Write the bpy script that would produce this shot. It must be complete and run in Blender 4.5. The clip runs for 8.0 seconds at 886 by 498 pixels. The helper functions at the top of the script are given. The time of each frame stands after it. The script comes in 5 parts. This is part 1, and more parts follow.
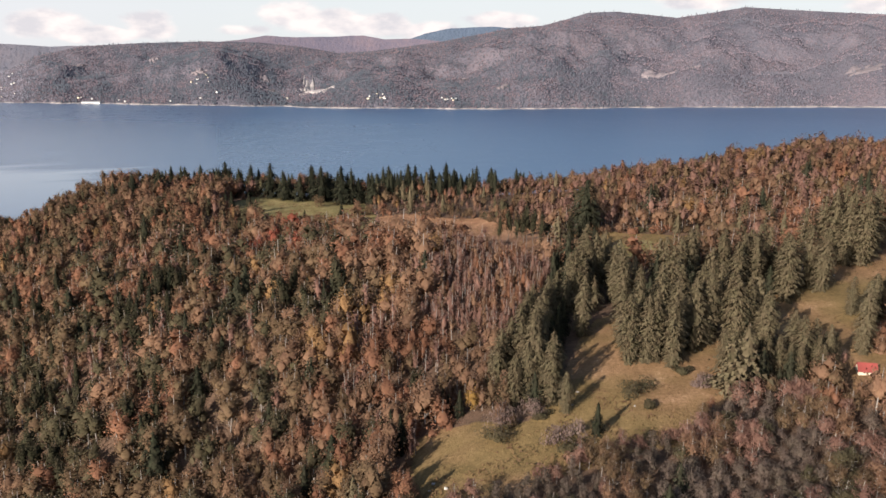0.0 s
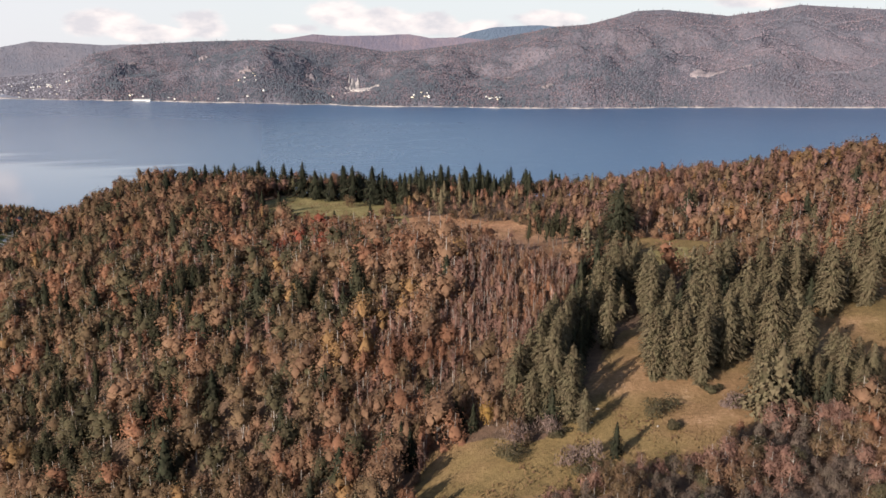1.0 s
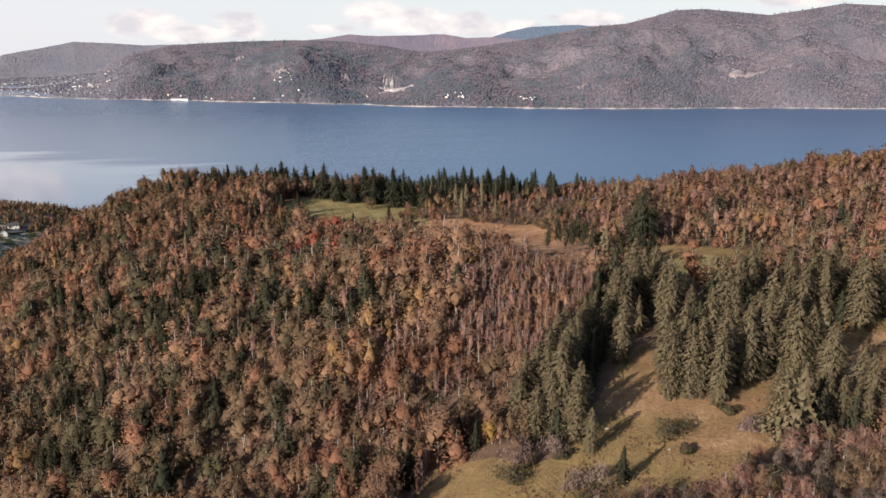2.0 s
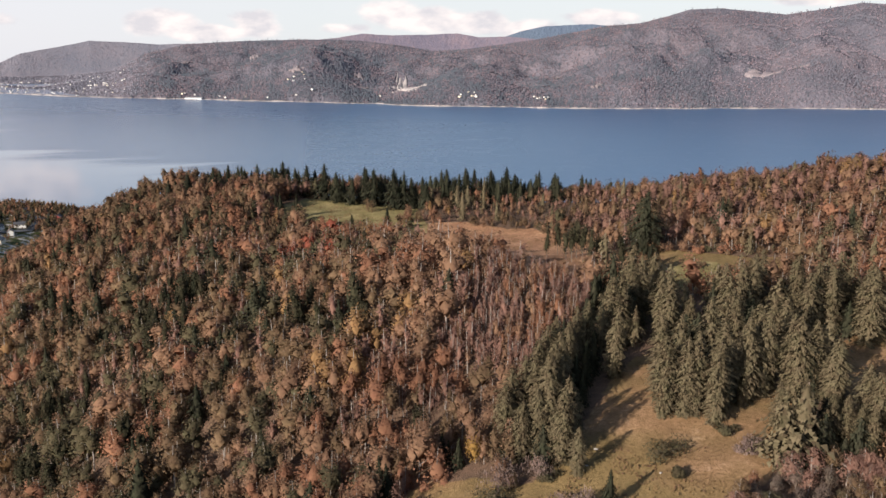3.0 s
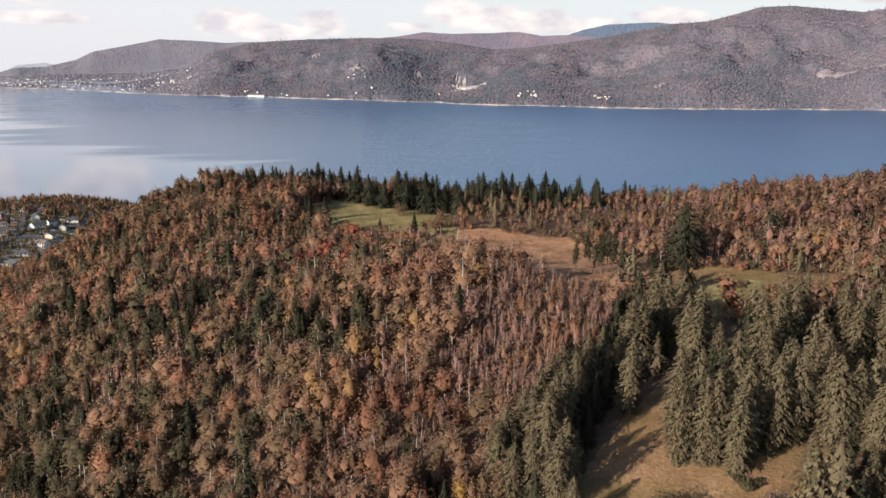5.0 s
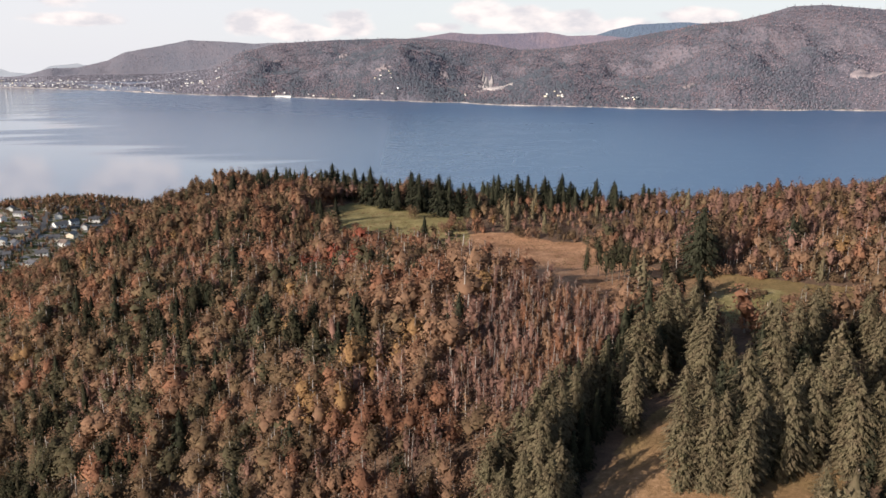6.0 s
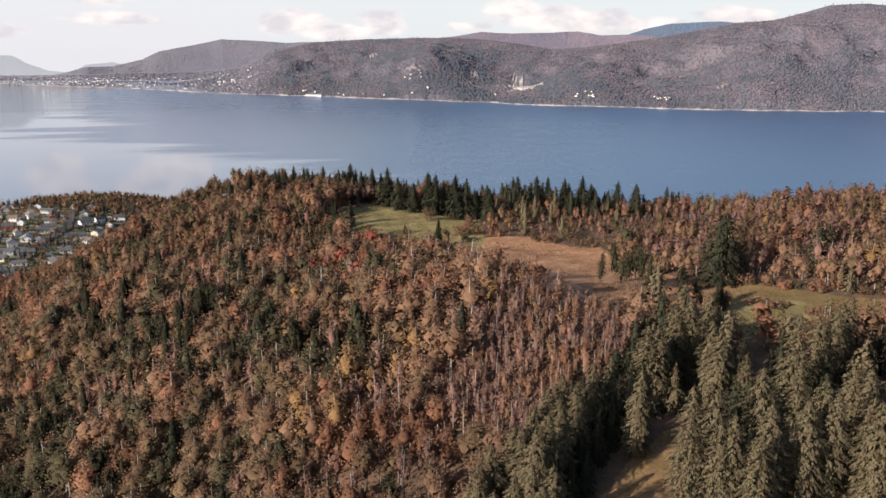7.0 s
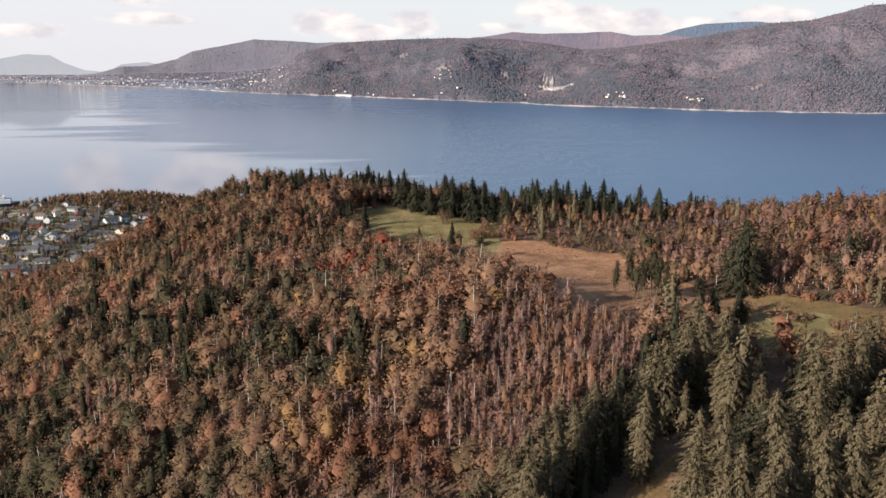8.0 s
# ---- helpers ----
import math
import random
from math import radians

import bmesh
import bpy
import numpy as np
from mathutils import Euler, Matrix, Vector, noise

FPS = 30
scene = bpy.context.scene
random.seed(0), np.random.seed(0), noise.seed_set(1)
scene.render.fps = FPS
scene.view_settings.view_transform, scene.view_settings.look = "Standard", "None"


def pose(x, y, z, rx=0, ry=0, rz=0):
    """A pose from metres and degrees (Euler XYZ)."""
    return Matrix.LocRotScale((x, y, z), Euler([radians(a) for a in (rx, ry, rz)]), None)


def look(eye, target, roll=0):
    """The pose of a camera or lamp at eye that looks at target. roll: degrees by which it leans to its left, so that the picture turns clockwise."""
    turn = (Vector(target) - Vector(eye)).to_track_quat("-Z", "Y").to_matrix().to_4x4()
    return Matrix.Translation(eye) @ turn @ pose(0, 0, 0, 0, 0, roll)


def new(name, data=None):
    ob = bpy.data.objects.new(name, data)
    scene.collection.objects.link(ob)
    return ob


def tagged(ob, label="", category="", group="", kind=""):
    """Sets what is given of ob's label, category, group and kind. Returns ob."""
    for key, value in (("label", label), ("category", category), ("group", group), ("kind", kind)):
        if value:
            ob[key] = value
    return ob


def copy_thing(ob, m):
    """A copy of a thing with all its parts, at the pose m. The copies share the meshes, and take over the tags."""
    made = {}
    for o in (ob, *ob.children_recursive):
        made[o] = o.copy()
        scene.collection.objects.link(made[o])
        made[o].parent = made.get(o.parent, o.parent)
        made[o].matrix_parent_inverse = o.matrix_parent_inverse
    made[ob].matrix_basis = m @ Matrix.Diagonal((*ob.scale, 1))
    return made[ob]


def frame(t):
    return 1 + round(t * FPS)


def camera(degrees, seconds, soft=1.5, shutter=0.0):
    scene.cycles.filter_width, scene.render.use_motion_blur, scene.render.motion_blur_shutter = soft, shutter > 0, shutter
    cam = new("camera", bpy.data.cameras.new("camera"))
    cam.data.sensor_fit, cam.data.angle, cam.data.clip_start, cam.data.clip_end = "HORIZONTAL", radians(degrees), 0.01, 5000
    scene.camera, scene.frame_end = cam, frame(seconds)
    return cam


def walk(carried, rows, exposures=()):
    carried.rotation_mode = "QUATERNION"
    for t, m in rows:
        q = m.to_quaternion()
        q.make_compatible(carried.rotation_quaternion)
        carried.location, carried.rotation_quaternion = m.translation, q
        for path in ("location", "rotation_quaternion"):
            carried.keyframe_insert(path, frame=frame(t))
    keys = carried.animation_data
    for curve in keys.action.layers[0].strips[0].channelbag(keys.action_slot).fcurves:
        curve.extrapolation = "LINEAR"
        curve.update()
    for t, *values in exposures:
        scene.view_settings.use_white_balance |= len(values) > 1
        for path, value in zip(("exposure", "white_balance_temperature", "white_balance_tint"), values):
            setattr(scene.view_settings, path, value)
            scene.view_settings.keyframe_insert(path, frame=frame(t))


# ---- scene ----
cam = camera(59.0, 8.0, 1.57)
PATH = [
    (0, (0.104, -0.279, 164.641), (0.102, 1.67, 164.19), -0.0),
    (0.5, (3.074, 3.457, 164.593), (3.023, 5.405, 164.14), 0.0),
    (1, (5.736, 7.164, 164.584), (5.623, 9.109, 164.13), 0.1),
    (1.5, (8.576, 10.955, 164.623), (8.412, 12.896, 164.169), 0.1),
    (3, (16.219, 22.749, 164.821), (15.985, 24.683, 164.365), 0.2),
    (3.5, (18.666, 26.741, 165.0), (18.426, 28.674, 164.543), 0.2),
    (4, (21.151, 30.827, 165.052), (20.888, 32.756, 164.595), 0.2),
    (4.5, (23.55, 34.892, 165.077), (23.22, 36.81, 164.618), 0.3),
    (6, (30.148, 47.289, 164.889), (29.7, 49.183, 164.43), 0.3),
    (6.5, (32.247, 51.683, 164.83), (31.76, 53.567, 164.37), 0.3),
    (7, (34.035, 55.755, 164.87), (33.514, 57.63, 164.409), 0.4),
    (7.5, (35.86, 59.919, 164.757), (35.292, 61.78, 164.296), 0.4),
    (8, (37.52, 64.22, 164.579), (36.927, 66.074, 164.118), 0.5),
]
walk(cam, [(t, look(eye, target, roll)) for t, eye, target, roll in PATH])

# ---- light ----
SUN_TURN, SUN_HEIGHT = radians(220), radians(20)
to_sun = Vector((math.sin(SUN_TURN) * math.cos(SUN_HEIGHT), math.cos(SUN_TURN) * math.cos(SUN_HEIGHT), math.sin(SUN_HEIGHT)))
sun_lamp = bpy.data.lights.new("sun", "SUN")
sun_lamp.energy, sun_lamp.angle, sun_lamp.color = 5.0, radians(0.6), (1.0, 0.88, 0.76)
sun = new("sun", sun_lamp)
sun.matrix_basis = look(to_sun * 900, (0, 0, 0))
scene.view_settings.exposure = 0.88


class Tree:
    """Short hand for building a node tree."""

    def __init__(self, owner):
        owner.use_nodes = True
        self.tree = owner.node_tree
        self.tree.nodes.clear()

    def node(self, kind, inputs=(), **settings):
        n = self.tree.nodes.new(kind)
        for key, value in settings.items():
            setattr(n, key, value)
        for key, value in dict(inputs).items():
            if hasattr(value, "is_output"):
                self.tree.links.new(value, n.inputs[key])
            else:
                n.inputs[key].default_value = value
        return n

    def math(self, op, a, b=0.0, c=0.0):
        return self.node("ShaderNodeMath", {0: a, 1: b, 2: c}, operation=op).outputs[0]

    def noise(self, where, scale, detail=4.0, rough=0.55):
        return self.node("ShaderNodeTexNoise", {"Vector": where, "Scale": scale, "Detail": detail, "Roughness": rough}).outputs["Fac"]

    def ramp(self, fac, *stops):
        n = self.node("ShaderNodeValToRGB", {"Fac": fac})
        e = n.color_ramp.elements
        while len(e) < len(stops):
            e.new(0.5)
        for el, (p, c) in zip(e, stops):
            el.position, el.color = p, (*c, 1)
        return n.outputs["Color"]

    def mix(self, fac, a, b, blend="MIX"):
        n = self.node("ShaderNodeMix", data_type="RGBA", blend_type=blend)
        for key, value in ((0, fac), (6, a), (7, b)):
            if hasattr(value, "is_output"):
                self.tree.links.new(value, n.inputs[key])
            else:
                n.inputs[key].default_value = value if key == 0 else (*value, 1)
        return n.outputs[2]

    def smooth(self, value, low, high):
        return self.node("ShaderNodeMapRange", {"Value": value, "From Min": low, "From Max": high}, interpolation_type="SMOOTHSTEP").outputs[0]


world = bpy.data.worlds.new("sky")
scene.world = world
T = Tree(world)
way = T.node("ShaderNodeTexCoord").outputs["Generated"]
sky = T.node("ShaderNodeTexSky", sky_type="NISHITA", sun_disc=False, sun_elevation=SUN_HEIGHT, sun_rotation=SUN_TURN, altitude=150, air_density=1.0, dust_density=1.6, ozone_density=1.2)
split = T.node("ShaderNodeSeparateXYZ", {0: way})
# The last four, above the view, are added to brighten the ruffled water.
CLOUDS = [(-26.0, 2.7, 2.6, 1.1), (-23.0, 2.1, 4.5, 0.6), (-20.0, 2.6, 1.9, 1.1), (-10.6, 3.5, 2.4, 1.3), (-7.4, 3.0, 3.2, 1.1), (-4.0, 2.9, 2.6, 1.0), (-1.0, 2.6, 3.0, 0.7), (-13.6, 2.5, 2.0, 0.5), (4.0, 3.2, 3.0, 0.7), (17.5, 4.4, 3.0, 0.8), (28.5, 4.0, 2.5, 0.8),
          (-45.2, 1.8, 2.4, 0.5), (-37.4, 2.7, 3.4, 0.5), (-38.4, 4.3, 2.4, 0.9), (-41.6, 7.6, 2.4, 1.9), (-36.2, 8.2, 3.6, 2.2), (-33.5, 7.6, 2.5, 1.6), (-28.0, 15.0, 9.0, 3.0), (-49.0, 13.5, 6.0, 2.5), (-31.0, 20.0, 10.0, 3.0), (-22.0, 24.0, 16.0, 4.0)]
cover = None
for az, el, wide, tall in CLOUDS:
    a = T.math("SUBTRACT", T.math("MULTIPLY", T.math("ARCTAN2", split.outputs[0], split.outputs[1]), 57.3), az)
    b = T.math("SUBTRACT", T.math("MULTIPLY", T.math("ARCSINE", split.outputs[2]), 57.3), el)
    q = T.math("ADD", T.math("POWER", T.math("ABSOLUTE", T.math("DIVIDE", a, wide)), 2.0), T.math("POWER", T.math("ABSOLUTE", T.math("DIVIDE", b, tall)), 2.0))
    puff = T.math("EXPONENT", T.math("MULTIPLY", q, -0.8))
    cover = puff if cover is None else T.math("MAXIMUM", cover, puff)
stretched = T.node("ShaderNodeMapping", {"Vector": way, "Scale": (1, 1, 2.2)}).outputs[0]
lumps = T.noise(stretched, 20.0, 6.0, 0.58)
veil = T.noise(stretched, 7.0, 5.0, 0.6)
dense = T.smooth(T.math("ADD", T.math("MULTIPLY", cover, 0.9), T.math("MULTIPLY", lumps, 0.9)), 0.82, 1.14)
thin = T.math("MULTIPLY", T.smooth(veil, 0.5, 0.8), 0.2)
lit = T.ramp(T.noise(stretched, 24.0, 4.0, 0.55), (0.36, (5.0, 4.8, 5.05)), (0.62, (7.2, 6.5, 6.3)))
westerly = T.smooth(T.math("MULTIPLY", split.outputs[0], -1.0), 0.1, 0.75)
low_air = T.math("MULTIPLY", T.math("SUBTRACT", 1.0, T.smooth(split.outputs[2], 0.06, T.math("ADD", 0.26, T.math("MULTIPLY", westerly, 0.22)))), 0.9)
air = T.mix(thin, T.mix(low_air, sky.outputs[0], T.ramp(westerly, (0.1, (5.5, 5.7, 5.9)), (0.8, (5.75, 5.72, 6.05)))), (6.0, 6.0, 6.1))
T.node("ShaderNodeOutputWorld", {0: T.node("ShaderNodeBackground", {"Color": T.mix(T.math("MULTIPLY", dense, 0.95), air, lit), "Strength": 0.085}).outputs[0]})


# ---- materials ----
def material(name):
    m = bpy.data.materials.new(name)
    return m, Tree(m)


def finish(t, shader):
    t.node("ShaderNodeOutputMaterial", {"Surface": shader})


def leafy(name, dark, light, clear=0.36, hue=0.08, fleck=0.24):
    """Leaves or needles: colour drifts from tree to tree and from sprig to sprig."""
    m, t = material(name)
    g = t.node("ShaderNodeNewGeometry")
    drift = t.noise(g.outputs["Position"], 0.05, 3.0)
    near = t.noise(g.outputs["Position"], 0.55, 2.0)
    pick = t.node("ShaderNodeObjectInfo").outputs["Random"]
    sprig = g.outputs["Random Per Island"]
    tone = t.node("ShaderNodeAttribute", attribute_name="tone").outputs["Fac"]
    fac = t.math("ADD", t.math("MULTIPLY", t.math("ADD", t.math("MULTIPLY", drift, 1.3), t.math("MULTIPLY", near, 0.3)), 0.46), t.math("ADD", t.math("MULTIPLY", sprig, fleck), t.math("MULTIPLY", t.math("ADD", t.math("MULTIPLY", pick, 0.35), tone), 0.35)))
    colour = t.ramp(fac, (0.36, dark), (0.97, light))
    colour = t.mix(hue, colour, t.ramp(near, (0.35, (0.16, 0.05, 0.03)), (0.65, (0.11, 0.12, 0.03))))
    diffuse = t.node("ShaderNodeBsdfPrincipled", {"Base Color": colour, "Roughness": 0.9, "Specular IOR Level": 0.05})
    glow = t.node("ShaderNodeBsdfTranslucent", {"Color": colour})
    finish(t, t.node("ShaderNodeMixShader", {0: clear, 1: diffuse.outputs[0], 2: glow.outputs[0]}).outputs[0])
    return m


def plain(name, low, high, scale=1.0, rough=0.8, metal=0.0, bump=0.0):
    m, t = material(name)
    where = t.node("ShaderNodeNewGeometry").outputs["Position"]
    fine = t.noise(where, scale, 6.0, 0.65)
    broad = t.noise(where, scale * 0.13, 3.0)
    pick = t.node("ShaderNodeObjectInfo").outputs["Random"]
    fac = t.math("ADD", t.math("MULTIPLY", fine, 0.6), t.math("ADD", t.math("MULTIPLY", broad, 0.4), t.math("MULTIPLY", t.math("SUBTRACT", pick, 0.5), 0.2)))
    p = t.node("ShaderNodeBsdfPrincipled", {"Base Color": t.ramp(fac, (0.3, low), (0.7, high)), "Roughness": rough, "Metallic": metal})
    if bump:
        t.tree.links.new(t.node("ShaderNodeBump", {"Height": fine, "Strength": 0.6, "Distance": bump}).outputs[0], p.inputs["Normal"])
    finish(t, p.outputs[0])
    return m


RUST = leafy("rust_leaves", (0.1568, 0.07725, 0.05203), (0.3624, 0.1844, 0.1162))
BROWN = leafy("brown_leaves", (0.1428, 0.08611, 0.05975), (0.3298, 0.1967, 0.1273))
GOLD = leafy("golden_leaves", (0.16, 0.098, 0.05), (0.36, 0.215, 0.105))
YELLOW = leafy("yellow_leaves", (0.1615, 0.09775, 0.0323), (0.391, 0.238, 0.08075))
OLIVE = leafy("olive_leaves", (0.0915, 0.0618, 0.041), (0.231, 0.157, 0.097))
GREEN = leafy("green_leaves", (0.0442, 0.0432, 0.028), (0.143, 0.121, 0.0756))
PURPLE = leafy("bare_twigs", (0.1459, 0.08264, 0.07038), (0.3417, 0.1988, 0.1561))
GREY = leafy("grey_twigs", (0.056, 0.045, 0.039), (0.15, 0.117, 0.1), 0.1)
PINKTWIG = leafy("pink_grey_twigs", (0.11, 0.08, 0.075), (0.28, 0.205, 0.185), 0.1)
RED = leafy("red_leaves", (0.16, 0.045, 0.032), (0.32, 0.11, 0.075))
# Low tone set near black to deepen the shade among the boughs.
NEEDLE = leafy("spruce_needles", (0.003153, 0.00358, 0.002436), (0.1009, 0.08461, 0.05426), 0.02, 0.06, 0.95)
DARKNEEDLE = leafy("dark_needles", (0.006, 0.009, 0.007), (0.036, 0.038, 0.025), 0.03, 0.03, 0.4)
PINE = leafy("pine_needles", (0.010, 0.012, 0.008), (0.062, 0.058, 0.037), 0.05, 0.05, 0.3)
BIRCH = plain("birch_bark", (0.12, 0.10, 0.09), (0.33, 0.30, 0.275), 3.0)
BARK = plain("spruce_bark", (0.06, 0.045, 0.035), (0.16, 0.125, 0.10), 3.0)
ROCK = plain("grey_rock", (0.1105, 0.09676, 0.1084), (0.2295, 0.1952, 0.2081), 0.06, 0.9, 0.0, 6.0)
PALEROCK = plain("pale_rock", (0.19, 0.178, 0.182), (0.42, 0.38, 0.375), 0.05, 0.9, 0.0, 6.0)
SHORE = plain("shore_rock", (0.18, 0.165, 0.165), (0.48, 0.43, 0.41), 0.015, 0.85)
STONE = plain("field_stone", (0.25, 0.23, 0.21), (0.52, 0.49, 0.45), 2.0, 0.85)
WHITE = plain("white_paint", (0.5808, 0.5808, 0.5632), (0.7216, 0.7216, 0.704), 1.5, 0.55)
CREAM = plain("cream_paint", (0.52, 0.46, 0.36), (0.68, 0.60, 0.47), 1.5, 0.6)
REDPAINT = plain("red_paint", (0.18, 0.0315, 0.027), (0.285, 0.063, 0.0495), 1.5, 0.6)
GREYPAINT = plain("grey_paint", (0.22, 0.23, 0.24), (0.36, 0.37, 0.38), 1.5, 0.6)
# Tile colour lightened to take in the sun's glare on the roofs.
BLACKROOF = plain("black_roof_tiles", (0.04, 0.04, 0.045), (0.12, 0.118, 0.122), 2.0, 0.5)
BROWNROOF = plain("brown_roof_tiles", (0.09, 0.065, 0.055), (0.17, 0.125, 0.105), 2.0, 0.7)
REDROOF = plain("red_roof_sheet", (0.17, 0.03, 0.025), (0.27, 0.055, 0.045), 1.0, 0.6)
GLASS = plain("window_glass", (0.02, 0.025, 0.03), (0.05, 0.055, 0.065), 0.5, 0.08)
ASPHALT = plain("asphalt", (0.07, 0.07, 0.072), (0.15, 0.15, 0.15), 0.6, 0.85)
HULL = plain("slate_hull_paint", (0.015, 0.018, 0.025), (0.04, 0.045, 0.055), 0.2, 0.4)
STRAW = leafy("dry_grass", (0.15, 0.096, 0.05), (0.34, 0.232, 0.128), 0.2, 0.05)
# Far woods: haze is mixed into the colours, most in the last three.
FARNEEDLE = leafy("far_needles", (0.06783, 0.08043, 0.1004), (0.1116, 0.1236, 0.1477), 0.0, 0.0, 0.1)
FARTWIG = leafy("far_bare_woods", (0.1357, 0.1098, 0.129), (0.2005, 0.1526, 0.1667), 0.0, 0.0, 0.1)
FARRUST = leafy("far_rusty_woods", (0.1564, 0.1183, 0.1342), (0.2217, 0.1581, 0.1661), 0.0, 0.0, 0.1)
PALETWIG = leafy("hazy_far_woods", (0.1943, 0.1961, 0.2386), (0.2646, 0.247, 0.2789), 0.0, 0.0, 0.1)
MISTTWIG = leafy("haze_pale_bare_woods", (0.19, 0.1596, 0.19), (0.2612, 0.2109, 0.228), 0.0, 0.0, 0.1)
MISTNEEDLE = leafy("haze_pale_needles", (0.115, 0.116, 0.142), (0.158, 0.15, 0.178), 0.0, 0.0, 0.1)


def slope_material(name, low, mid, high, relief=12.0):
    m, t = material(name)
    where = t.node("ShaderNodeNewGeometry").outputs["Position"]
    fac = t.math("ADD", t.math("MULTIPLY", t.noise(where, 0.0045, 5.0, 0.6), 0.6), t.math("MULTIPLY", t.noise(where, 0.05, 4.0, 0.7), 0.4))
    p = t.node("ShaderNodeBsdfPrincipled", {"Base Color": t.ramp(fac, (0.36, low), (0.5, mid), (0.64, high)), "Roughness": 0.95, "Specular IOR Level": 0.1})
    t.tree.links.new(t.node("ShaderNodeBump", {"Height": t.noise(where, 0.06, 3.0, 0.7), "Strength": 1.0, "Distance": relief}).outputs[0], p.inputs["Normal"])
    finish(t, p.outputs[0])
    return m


# Slope colours are tinted blue-grey for the haze across the fjord.
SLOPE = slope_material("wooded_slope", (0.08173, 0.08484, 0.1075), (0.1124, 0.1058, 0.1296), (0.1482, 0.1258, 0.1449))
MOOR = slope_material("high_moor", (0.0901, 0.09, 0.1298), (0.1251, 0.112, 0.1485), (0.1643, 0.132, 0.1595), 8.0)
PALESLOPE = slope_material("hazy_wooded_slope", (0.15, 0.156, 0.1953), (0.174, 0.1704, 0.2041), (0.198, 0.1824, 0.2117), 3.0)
# The two farthest hills have their haze put into the base colour.
HAZEBLUEHILL = slope_material("distant_hill", (0.075, 0.10, 0.15), (0.085, 0.115, 0.165), (0.095, 0.125, 0.18))
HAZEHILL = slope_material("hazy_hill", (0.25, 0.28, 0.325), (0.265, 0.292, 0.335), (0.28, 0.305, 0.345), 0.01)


def ground_material():
    m, t = material("ground_cover")
    where = t.node("ShaderNodeNewGeometry").outputs["Position"]
    fine, mid, broad = t.noise(where, 1.3, 6.0, 0.7), t.noise(where, 0.16, 4.0, 0.6), t.noise(where, 0.035, 3.0)
    floor = t.ramp(t.math("ADD", t.math("MULTIPLY", fine, 0.5), t.math("MULTIPLY", mid, 0.5)), (0.35, (0.06, 0.042, 0.031)), (0.65, (0.17, 0.108, 0.075)))
    tuft = t.math("ADD", t.math("MULTIPLY", fine, 0.55), t.math("MULTIPLY", mid, 0.45))
    meadow = t.ramp(tuft, (0.34, (0.135, 0.083, 0.045)), (0.47, (0.205, 0.125, 0.066)), (0.57, (0.27, 0.166, 0.094)), (0.7, (0.44, 0.31, 0.21)))
    meadow = t.mix(t.smooth(broad, 0.42, 0.62), meadow, t.ramp(tuft, (0.36, (0.105, 0.077, 0.034)), (0.64, (0.225, 0.155, 0.072))))
    field = t.ramp(tuft, (0.34, (0.1599, 0.08316, 0.04675)), (0.5, (0.2849, 0.1559, 0.08976)), (0.66, (0.4498, 0.2788, 0.173)))
    green = t.ramp(tuft, (0.34, (0.10, 0.088, 0.036)), (0.5, (0.18, 0.15, 0.066)), (0.66, (0.33, 0.26, 0.14)))
    lawn = t.ramp(mid, (0.38, (0.05, 0.06, 0.022)), (0.48, (0.10, 0.10, 0.04)), (0.53, (0.2, 0.165, 0.11)), (0.6, (0.40, 0.38, 0.35)))
    ragged = t.math("MULTIPLY", t.math("SUBTRACT", t.noise(where, 0.28, 4.0), 0.5), 0.9)
    colour = floor
    for name, cover in (("meadow", meadow), ("field", field), ("green", green), ("garden", lawn)):
        edge = t.node("ShaderNodeAttribute", attribute_name=name).outputs["Fac"]
        colour = t.mix(t.smooth(t.math("ADD", edge, ragged), 0.42, 0.6), colour, cover)
    p = t.node("ShaderNodeBsdfPrincipled", {"Base Color": colour, "Roughness": 0.95, "Specular IOR Level": 0.1})
    t.tree.links.new(t.node("ShaderNodeBump", {"Height": fine, "Strength": 0.75, "Distance": 0.4}).outputs[0], p.inputs["Normal"])
    finish(t, p.outputs[0])
    return m


